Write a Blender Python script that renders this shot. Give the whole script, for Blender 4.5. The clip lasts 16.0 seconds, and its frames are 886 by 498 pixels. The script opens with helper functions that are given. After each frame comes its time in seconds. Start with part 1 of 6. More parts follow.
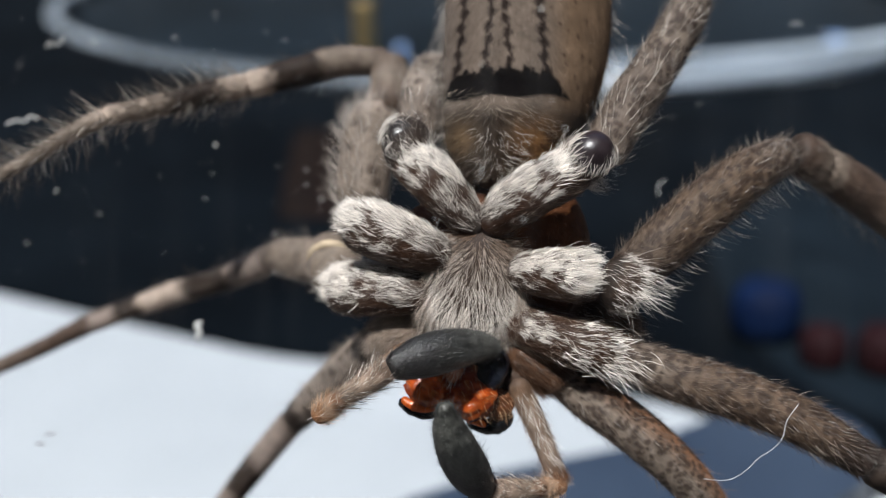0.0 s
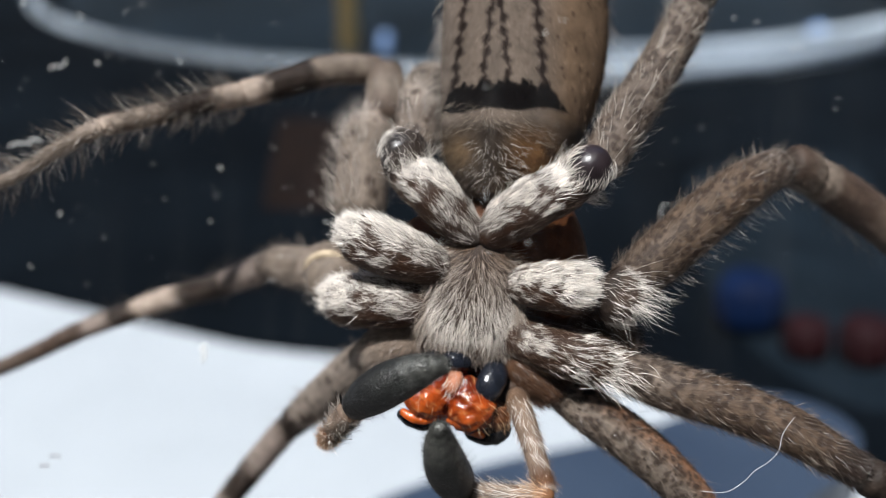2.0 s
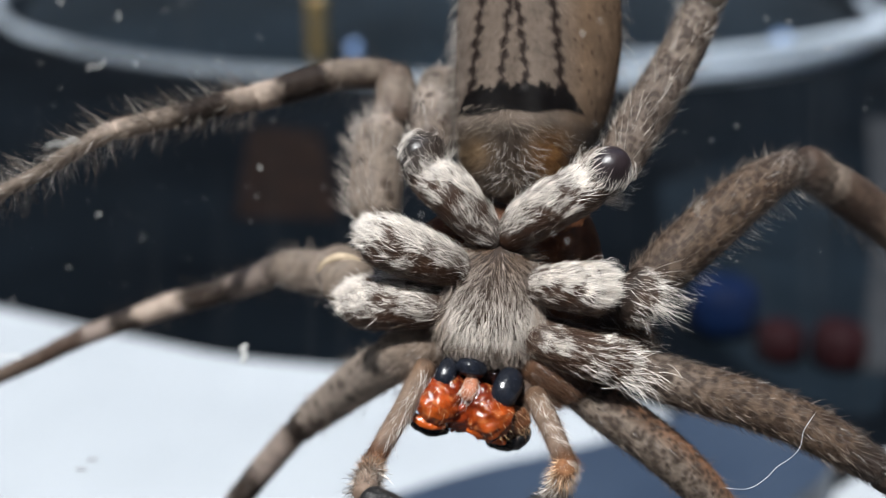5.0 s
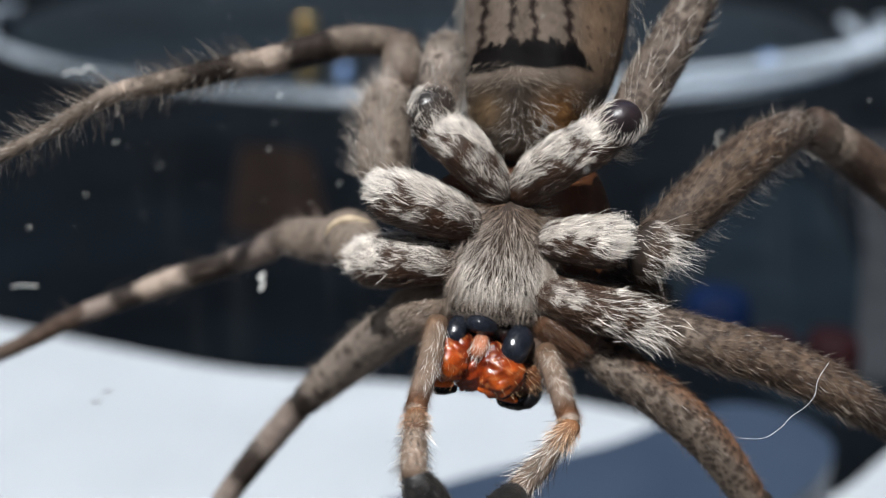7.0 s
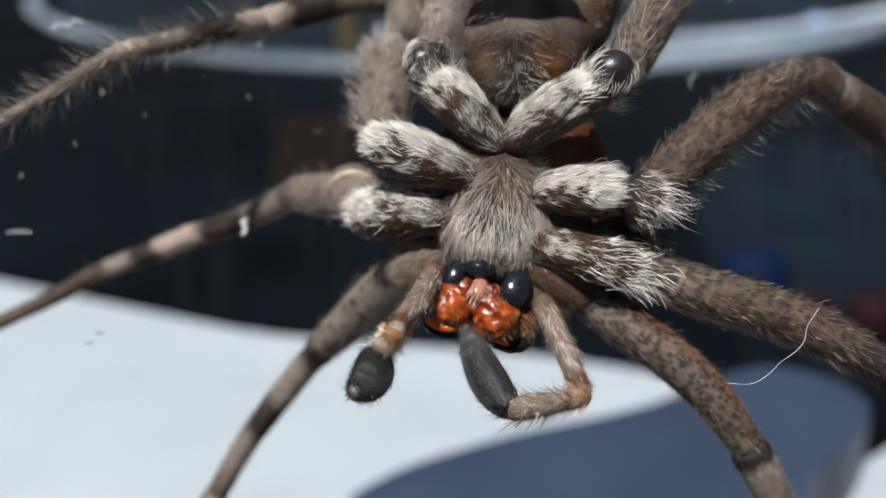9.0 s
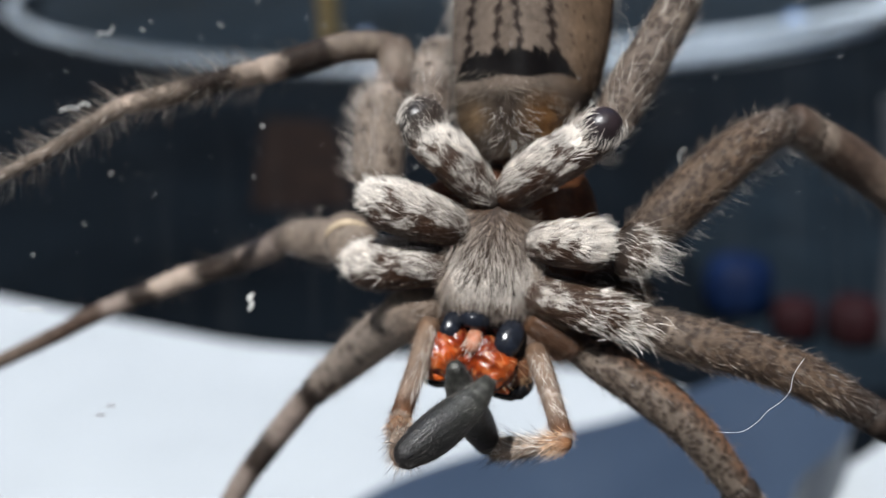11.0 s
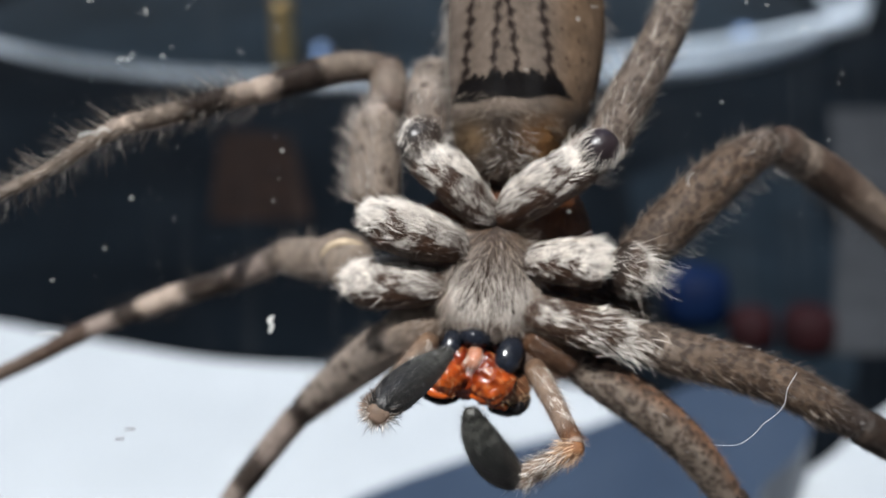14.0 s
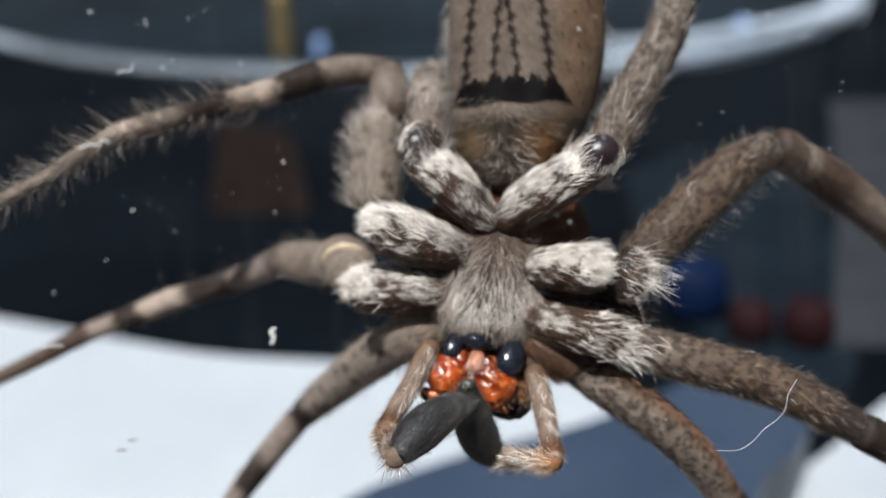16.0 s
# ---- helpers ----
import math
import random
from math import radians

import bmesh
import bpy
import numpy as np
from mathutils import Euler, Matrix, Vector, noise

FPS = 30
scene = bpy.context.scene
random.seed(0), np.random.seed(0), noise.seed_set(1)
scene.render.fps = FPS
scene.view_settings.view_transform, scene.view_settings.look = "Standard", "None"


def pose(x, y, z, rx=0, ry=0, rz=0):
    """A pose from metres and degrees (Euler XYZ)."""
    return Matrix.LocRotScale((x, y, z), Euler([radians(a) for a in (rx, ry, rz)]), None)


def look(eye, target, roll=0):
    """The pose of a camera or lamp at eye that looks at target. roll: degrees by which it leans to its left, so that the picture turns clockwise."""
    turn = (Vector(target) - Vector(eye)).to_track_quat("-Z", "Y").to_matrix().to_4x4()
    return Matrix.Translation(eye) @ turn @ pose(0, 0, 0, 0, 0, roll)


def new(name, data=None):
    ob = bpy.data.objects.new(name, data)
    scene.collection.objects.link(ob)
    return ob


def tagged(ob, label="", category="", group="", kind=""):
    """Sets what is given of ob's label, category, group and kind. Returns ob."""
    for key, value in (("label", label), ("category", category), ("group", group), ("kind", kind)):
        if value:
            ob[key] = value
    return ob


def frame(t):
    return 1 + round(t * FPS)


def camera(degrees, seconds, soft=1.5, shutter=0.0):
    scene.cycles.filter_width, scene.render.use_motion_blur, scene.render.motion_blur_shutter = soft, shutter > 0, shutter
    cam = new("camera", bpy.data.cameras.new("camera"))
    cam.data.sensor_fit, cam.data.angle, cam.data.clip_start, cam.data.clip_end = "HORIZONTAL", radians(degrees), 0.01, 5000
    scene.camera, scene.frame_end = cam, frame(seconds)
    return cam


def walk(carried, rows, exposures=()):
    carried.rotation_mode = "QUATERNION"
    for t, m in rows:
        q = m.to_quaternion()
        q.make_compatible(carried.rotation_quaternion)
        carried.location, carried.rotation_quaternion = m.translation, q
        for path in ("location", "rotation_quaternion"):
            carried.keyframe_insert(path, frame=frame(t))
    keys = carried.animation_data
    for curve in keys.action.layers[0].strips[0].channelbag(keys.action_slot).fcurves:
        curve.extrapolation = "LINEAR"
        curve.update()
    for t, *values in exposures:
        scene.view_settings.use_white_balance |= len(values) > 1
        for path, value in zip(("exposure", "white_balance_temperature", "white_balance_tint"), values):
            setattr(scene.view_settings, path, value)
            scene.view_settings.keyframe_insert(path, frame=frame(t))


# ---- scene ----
cam = camera(47.0, 16.0, soft=1.0)
cam.data.dof.use_dof = True
cam.data.dof.focus_distance = 0.0480
cam.data.dof.aperture_fstop = 33.0
walk(cam, [
    (0, pose(0.00000, 0.00000, 0.11000, 68.000, -0.000, 0.000)),
    (0.5, pose(0.00029, 0.00002, 0.10996, 68.245, 0.128, 0.217)),
    (1, pose(-0.00020, 0.00023, 0.11061, 67.708, -0.131, -0.291)),
    (1.5, pose(-0.00112, 0.00044, 0.11081, 67.582, -0.580, -1.209)),
    (2, pose(-0.00080, 0.00033, 0.11130, 67.221, -0.336, -0.918)),
    (2.5, pose(-0.00118, 0.00010, 0.11070, 68.027, -0.538, -1.232)),
    (3, pose(-0.00169, -0.00013, 0.11025, 68.689, -0.644, -1.662)),
    (3.5, pose(-0.00202, -0.00022, 0.11023, 68.795, -0.661, -1.895)),
    (6, pose(-0.00409, 0.00032, 0.11141, 67.183, -0.779, -3.216)),
    (6.5, pose(-0.00389, -0.00059, 0.10920, 68.805, -0.686, -2.815)),
    (7, pose(-0.00470, -0.00094, 0.10762, 69.220, -0.876, -3.558)),
    (7.5, pose(-0.00658, -0.00095, 0.10675, 68.957, -1.326, -5.492)),
    (8, pose(-0.00327, -0.00170, 0.10613, 68.734, 0.143, -2.212)),
    (8.5, pose(-0.00126, -0.00191, 0.10545, 68.923, 0.772, -0.256)),
    (9, pose(-0.00217, -0.00224, 0.10708, 67.501, 0.456, -1.255)),
    (11.5, pose(-0.00278, -0.00240, 0.11039, 67.260, 0.804, -2.465)),
    (12, pose(-0.00284, -0.00266, 0.11059, 67.563, 0.921, -2.635)),
    (12.5, pose(-0.00361, -0.00262, 0.11086, 67.576, 0.607, -3.415)),
    (13, pose(-0.00449, -0.00288, 0.11083, 67.902, 0.329, -4.251)),
    (13.5, pose(-0.00664, -0.00291, 0.11100, 67.882, -0.443, -6.292)),
    (14, pose(-0.00537, -0.00273, 0.11100, 67.871, 0.049, -5.082)),
    (14.5, pose(-0.00436, -0.00276, 0.11106, 67.957, 0.487, -4.126)),
    (15, pose(-0.00408, -0.00251, 0.11154, 67.549, 0.623, -3.888)),
    (15.5, pose(-0.00542, -0.00239, 0.11209, 67.145, 0.202, -5.195)),
    (16, pose(-0.00542, -0.00244, 0.11172, 67.357, 0.182, -5.180)),
], [(0.0, 0.34, 6050, 10), (1.5, 0.46, 6050, 10), (3.0, 0.47, 6050, 10), (6.0, 0.41, 6050, 10), (8.5, 0.24, 6050, 10), (11.5, 0.42, 6050, 10), (16.0, 0.43, 6050, 10)])

# ---------------------------------------------------------------- light
world = bpy.data.worlds.new("world")
scene.world = world
world.use_nodes = True
sky = world.node_tree.nodes.new("ShaderNodeTexSky")
sky.sky_type, sky.sun_disc = "NISHITA", False
sky.sun_elevation, sky.sun_rotation = radians(62.7), radians(213)
background = world.node_tree.nodes["Background"]
background.inputs["Strength"].default_value = 0.14
world.node_tree.links.new(sky.outputs[0], background.inputs[0])
sun = new("sun", bpy.data.lights.new("sun", "SUN"))
sun.data.energy, sun.data.angle, sun.data.color = 5.0, radians(0.5), (1.0, 0.955, 0.89)
sun.matrix_world = look((-0.25, -0.385, 0.889), (0, 0, 0))

# ---------------------------------------------------------------- materials
MM = 0.001


def material(name, rough=0.5, spec=0.5, metal=0.0):
    m = bpy.data.materials.new(name)
    m.use_nodes = True
    nodes, links = m.node_tree.nodes, m.node_tree.links
    b = nodes["Principled BSDF"]
    b.inputs["Roughness"].default_value = rough
    b.inputs["Specular IOR Level"].default_value = spec
    b.inputs["Metallic"].default_value = metal
    return m, nodes, links, b


def noise_node(nodes, links, scale, detail=4.0, rough=0.6):
    c = nodes.new("ShaderNodeTexCoord")
    n = nodes.new("ShaderNodeTexNoise")
    n.inputs["Scale"].default_value, n.inputs["Detail"].default_value, n.inputs["Roughness"].default_value = scale, detail, rough
    links.new(c.outputs["Object"], n.inputs["Vector"])
    return n


def ramp(nodes, links, source, stops):
    r = nodes.new("ShaderNodeValToRGB")
    while len(r.color_ramp.elements) < len(stops):
        r.color_ramp.elements.new(0.5)
    for e, (p, c) in zip(r.color_ramp.elements, stops):
        e.position, e.color = p, (*c, 1.0)
    links.new(source, r.inputs[0])
    return r


def tinted(name, rough, spec, low, high, scale, bump=0.0, bump_scale=None):
    """A material whose colour comes from the mesh's own pigment, mottled by noise."""
    m, nodes, links, b = material(name, rough, spec)
    pigment = nodes.new("ShaderNodeAttribute")
    pigment.attribute_name = "pigment"
    n = noise_node(nodes, links, scale)
    r = ramp(nodes, links, n.outputs["Fac"], [(0.3, (low,) * 3), (0.7, (high,) * 3)])
    mix = nodes.new("ShaderNodeMix")
    mix.data_type, mix.blend_type = "RGBA", "MULTIPLY"
    mix.inputs["Factor"].default_value = 1.0
    links.new(pigment.outputs["Color"], mix.inputs["A"])
    links.new(r.outputs["Color"], mix.inputs["B"])
    links.new(mix.outputs["Result"], b.inputs["Base Color"])
    if bump:
        n2 = noise_node(nodes, links, bump_scale, 3.0)
        bm_ = nodes.new("ShaderNodeBump")
        bm_.inputs["Strength"].default_value, bm_.inputs["Distance"].default_value = bump, 0.0001
        links.new(n2.outputs["Fac"], bm_.inputs["Height"])
        links.new(bm_.outputs["Normal"], b.inputs["Normal"])
    return m


def plain(name, low, high, scale, rough, spec=0.5, bump=0.0, bump_scale=2000.0):
    m, nodes, links, b = material(name, rough, spec)
    n = noise_node(nodes, links, scale)
    r = ramp(nodes, links, n.outputs["Fac"], [(0.3, low), (0.7, high)])
    links.new(r.outputs["Color"], b.inputs["Base Color"])
    if bump:
        n2 = noise_node(nodes, links, bump_scale, 5.0)
        bm_ = nodes.new("ShaderNodeBump")
        bm_.inputs["Strength"].default_value, bm_.inputs["Distance"].default_value = bump, 0.0002
        links.new(n2.outputs["Fac"], bm_.inputs["Height"])
        links.new(bm_.outputs["Normal"], b.inputs["Normal"])
    return m


CUTICLE = tinted("cuticle", 0.58, 0.18, 0.7, 1.2, 1500.0, 0.4, 6000.0)
FUR = tinted("fur", 0.36, 0.42, 0.8, 1.15, 900.0)
SOFTFUR = tinted("soft_fur", 0.75, 0.02, 0.75, 1.2, 900.0)
MEMBRANE = tinted("bare_joint_skin", 0.34, 0.5, 0.7, 1.3, 900.0, 0.25, 3500.0)
GLOSSY = tinted("glossy_shell", 0.2, 0.6, 0.6, 1.3, 1200.0, 0.5, 5000.0)
VELVET = tinted("velvet_shell", 0.34, 0.6, 0.6, 1.3, 2500.0, 0.8, 7000.0)
SHELL = tinted("black_shell", 0.27, 0.5, 0.7, 1.3, 1500.0, 0.15, 3000.0)
WHITE = plain("white_card", (0.375, 0.4, 0.415), (0.43, 0.455, 0.47), 25.0, 0.7, 0.2, 0.15)
TABLE = plain("dark_table", (0.03, 0.028, 0.027), (0.05, 0.045, 0.042), 12.0, 0.55, 0.3, 0.2)
WALL = plain("dim_wall", (0.06, 0.058, 0.056), (0.09, 0.086, 0.082), 3.0, 0.9, 0.1)
MAT = plain("dark_mat", (0.0004, 0.0009, 0.0016), (0.004, 0.0066, 0.0094), 9.0, 0.6, 0.06, 0.1)
# Shadow tone for the hump on the card, put into the colour.
SHADOWNAVY = plain("shadow_hump", (0.027, 0.041, 0.068), (0.04, 0.058, 0.09), 40.0, 0.4, 0.4)
SLATEHAZE = plain("slate_haze", (0.003, 0.0055, 0.008), (0.008, 0.0135, 0.019), 25.0, 0.6, 0.1)
GREYSTRIP = plain("grey_wall_strip", (0.02, 0.022, 0.024), (0.035, 0.037, 0.04), 60.0, 0.8, 0.1)
BROWNREFLECTION = plain("brown_reflection", (0.004, 0.0025, 0.002), (0.014, 0.0075, 0.005), 60.0, 0.8, 0.1)
# Gold, white and pale blue for the bits that stand in for glints.
GOLDGLINT = plain("brass", (0.75, 0.5, 0.18), (0.98, 0.78, 0.4), 300.0, 0.45, 1.0)
GOLDGLINT.node_tree.nodes["Principled BSDF"].inputs["Metallic"].default_value = 1.0
WHITEGLINT = plain("white_glint", (0.7, 0.74, 0.78), (0.92, 0.94, 0.96), 300.0, 0.25, 1.0)
BLUEGLINT = plain("blue_glint", (0.16, 0.27, 0.5), (0.3, 0.42, 0.66), 300.0, 0.2)
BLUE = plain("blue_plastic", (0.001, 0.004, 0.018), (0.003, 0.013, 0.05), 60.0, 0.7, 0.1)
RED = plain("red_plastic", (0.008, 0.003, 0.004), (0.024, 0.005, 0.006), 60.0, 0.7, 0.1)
SLATE = plain("slate_glass", (0.0025, 0.0055, 0.008), (0.012, 0.021, 0.03), 7.0, 0.35, 0.3)
DUST = plain("dust", (0.6, 0.6, 0.58), (0.85, 0.85, 0.82), 3000.0, 0.6)


def clear_glass():
    m = bpy.data.materials.new("clear_glass")
    m.use_nodes = True
    nodes, links = m.node_tree.nodes, m.node_tree.links
    nodes.clear()
    out, mix = nodes.new("ShaderNodeOutputMaterial"), nodes.new("ShaderNodeMixShader")
    see, gloss, fres = nodes.new("ShaderNodeBsdfTransparent"), nodes.new("ShaderNodeBsdfGlossy"), nodes.new("ShaderNodeFresnel")
    see.inputs["Color"].default_value = (0.985, 0.99, 0.99, 1)
    gloss.inputs["Roughness"].default_value = 0.02
    fres.inputs["IOR"].default_value = 1.45
    links.new(fres.outputs[0], mix.inputs[0])
    links.new(see.outputs[0], mix.inputs[1])
    links.new(gloss.outputs[0], mix.inputs[2])
    # streaks of dust film that also paint in a faint vertical haze
    c, stretch, streak, blot = nodes.new("ShaderNodeTexCoord"), nodes.new("ShaderNodeMapping"), nodes.new("ShaderNodeTexNoise"), nodes.new("ShaderNodeTexNoise")
    stretch.inputs["Scale"].default_value = (900, 90, 1)
    streak.inputs["Scale"].default_value, streak.inputs["Detail"].default_value = 1.0, 4.0
    blot.inputs["Scale"].default_value, blot.inputs["Detail"].default_value = 110.0, 3.0
    links.new(c.outputs["Object"], stretch.inputs["Vector"])
    links.new(stretch.outputs[0], streak.inputs["Vector"])
    links.new(c.outputs["Object"], blot.inputs["Vector"])
    lines = ramp(nodes, links, streak.outputs["Fac"], [(0.5, (0.0,) * 3), (0.78, (0.008,) * 3)])
    cloud = ramp(nodes, links, blot.outputs["Fac"], [(0.4, (0.1,) * 3), (0.65, (1.0,) * 3)])
    product, film, dirt = nodes.new("ShaderNodeMath"), nodes.new("ShaderNodeMixShader"), nodes.new("ShaderNodeBsdfDiffuse")
    product.operation = "MULTIPLY"
    dirt.inputs["Color"].default_value = (0.6, 0.6, 0.58, 1)
    links.new(lines.outputs["Color"], product.inputs[0])
    links.new(cloud.outputs["Color"], product.inputs[1])
    links.new(product.outputs[0], film.inputs[0])
    links.new(mix.outputs[0], film.inputs[1])
    links.new(dirt.outputs[0], film.inputs[2])
    links.new(film.outputs[0], out.inputs[0])
    return m


GLASS = clear_glass()


def cloudy_glass():
    """Thick glass that scatters part of the sunlight, with glint streaks painted in."""
    m = bpy.data.materials.new("cloudy_glass")
    m.use_nodes = True
    nodes, links = m.node_tree.nodes, m.node_tree.links
    b = nodes["Principled BSDF"]
    b.inputs["Base Color"].default_value = (0.6, 0.68, 0.75, 1)
    b.inputs["Roughness"].default_value = 0.15
    see, mix = nodes.new("ShaderNodeBsdfTransparent"), nodes.new("ShaderNodeMixShader")
    c, stretch, n = nodes.new("ShaderNodeTexCoord"), nodes.new("ShaderNodeMapping"), nodes.new("ShaderNodeTexNoise")
    stretch.inputs["Scale"].default_value = (3, 8, 380)
    n.inputs["Scale"].default_value, n.inputs["Detail"].default_value = 1.0, 3.0
    # Noise bands paint in the bright reflection streaks.
    r = ramp(nodes, links, n.outputs["Fac"], [(0.44, (0.12,) * 3), (0.53, (0.42,) * 3), (0.6, (0.97,) * 3)])
    links.new(c.outputs["Object"], stretch.inputs["Vector"])
    links.new(stretch.outputs[0], n.inputs["Vector"])
    links.new(r.outputs["Color"], mix.inputs[0])
    links.new(see.outputs[0], mix.inputs[1])
    links.new(b.outputs[0], mix.inputs[2])
    links.new(mix.outputs[0], nodes["Material Output"].inputs[0])
    return m


CLOUDY = cloudy_glass()


# ---------------------------------------------------------------- mesh helpers
def mesh_object(name, verts, faces, materials, indices=None, pigment=None, parent=None, label="", smooth=True):
    """Links vertices (millimetres) and faces (a list, or blocks of equal-sided faces) as one mesh object under its thing or part."""
    me = bpy.data.meshes.new(name)
    verts = np.asarray(verts, float) * MM
    if len(faces) and isinstance(faces[0], np.ndarray):
        counts = np.concatenate([np.full(len(f), f.shape[1]) for f in faces])
        loops = np.concatenate([f.ravel() for f in faces])
        me.vertices.add(len(verts))
        me.vertices.foreach_set("co", verts.ravel())
        me.loops.add(len(loops))
        me.loops.foreach_set("vertex_index", loops.astype(np.int32))
        me.polygons.add(len(counts))
        me.polygons.foreach_set("loop_start", np.r_[0, np.cumsum(counts)[:-1]].astype(np.int32))
    else:
        counts = faces
        me.from_pydata(verts.tolist(), [], [list(map(int, f)) for f in faces])
    for m in materials:
        me.materials.append(m)
    if indices is not None:
        me.polygons.foreach_set("material_index", np.asarray(indices, np.int32))
    if smooth:
        me.polygons.foreach_set("use_smooth", np.ones(len(counts), bool))
    me.update(calc_edges=True)
    if pigment is not None:
        a = me.attributes.new("pigment", "FLOAT_COLOR", "POINT")
        rgba = np.ones((len(verts), 4), np.float32)
        rgba[:, :3] = pigment
        a.data.foreach_set("color", rgba.ravel())
    me.validate()
    ob = new(name, me)
    if parent is not None:
        ob.parent = parent
    if label:
        tagged(ob, label)
    return ob


def part(name, bm, mat, parent, label=""):
    me = bpy.data.meshes.new(name)
    bm.to_mesh(me)
    bm.free()
    me.materials.append(mat)
    ob = new(name, me)
    ob.parent = parent
    return tagged(ob, label) if label else ob


def unit(v):
    return v / np.maximum(np.linalg.norm(v, axis=-1, keepdims=True), 1e-9)


def spline(c, n):
    """Catmull-Rom through the rows of c, at n even steps."""
    c = np.asarray(c, float)
    p = np.vstack([2 * c[0] - c[1], c, 2 * c[-1] - c[-2]])
    u = np.linspace(0, len(c) - 1, n)
    i = np.minimum(u.astype(int), len(c) - 2)
    f = (u - i)[:, None]
    a, b, d, e = p[i], p[i + 1], p[i + 2], p[i + 3]
    return 0.5 * (2 * b + (d - a) * f + (2 * a - 5 * b + 4 * d - e) * f**2 + (3 * b - a - 3 * d + e) * f**3)


class Limb:
    """A rounded tube through control rows (x, y, z, radius), with flat as its thickness towards z over its width."""

    def __init__(self, rows, rings=28, sides=20, flat=1.0, blunt=0.6):
        c = spline(rows, rings)
        self.axis, self.radius = c[:, :3], np.maximum(c[:, 3], 0.002)
        step = np.linalg.norm(np.diff(self.axis, axis=0), axis=1)
        self.length = step.sum()
        s = np.r_[0, np.cumsum(step)]
        r0, r1 = self.radius[0] * blunt, self.radius[-1] * blunt
        a = np.clip(s / r0, 0, 1), np.clip((self.length - s) / r1, 0, 1)
        self.radius = self.radius * np.sqrt(1 - (1 - a[0]) ** 2 * 0.98) * np.sqrt(1 - (1 - a[1]) ** 2 * 0.98)
        self.along = unit(np.gradient(self.axis, axis=0))
        z = np.array([0.0, 0.0, 1.0])
        side = np.cross(self.along, z)
        weak = np.linalg.norm(side, axis=1) < 0.15
        side[weak] = np.array([1.0, 0.0, 0.0])
        for k in range(1, len(side)):
            if side[k] @ side[k - 1] < 0:
                side[k] = -side[k]
        self.side = unit(side - (side * self.along).sum(1, keepdims=True) * self.along)
        self.up = unit(np.cross(self.side, self.along))
        if self.up[:, 2].sum() < 0:
            self.up = -self.up
        self.flat, self.sides, self.rings = flat, sides, rings

    def at(self, s, angle):
        """Places and outward normals at s (0 to 1 along) and the angle (90 degrees: towards +z)."""
        k = np.clip(s, 0, 1) * (self.rings - 1)
        i = np.minimum(k.astype(int), self.rings - 2)
        f = (k - i)[:, None]
        def mixed(v):
            return v[i] * (1 - f) + v[i + 1] * f
        axis, side, up, r = mixed(self.axis), mixed(self.side), mixed(self.up), mixed(self.radius[:, None])
        c, d = np.cos(angle)[:, None], np.sin(angle)[:, None]
        place = axis + r * (c * side + d * self.flat * up)
        normal = unit(c * side + d / self.flat * up)
        return place, normal, unit(mixed(self.along))

    def mesh(self):
        s = np.repeat(np.linspace(0, 1, self.rings), self.sides)
        a = np.tile(np.arange(self.sides) * 2 * np.pi / self.sides, self.rings)
        v, n, _ = self.at(s, a)
        m = self.sides
        faces = [(k * m + j, k * m + (j + 1) % m, (k + 1) * m + (j + 1) % m, (k + 1) * m + j)
                 for k in range(self.rings - 1) for j in range(m)]
        faces += [tuple(range(m))[::-1], tuple((self.rings - 1) * m + j for j in range(m))]
        return v, faces, s, a


def drift(p, size, seed=0.0):
    """A smooth random value, about -1 to 1, that wanders over places p with the given size in millimetres."""
    q = p / size
    a = np.sin(q @ np.array([1.7, 2.3, 1.1]) + seed) + np.sin(q @ np.array([-2.9, 1.3, 2.1]) + 1.3 * seed + 2)
    b = np.sin(q @ np.array([4.1, -3.7, 1.9]) + 0.7 * seed + a) + np.sin(q @ np.array([2.2, 5.3, -3.1]) + 2.1 * seed)
    return (a + 0.7 * b) / 2.4


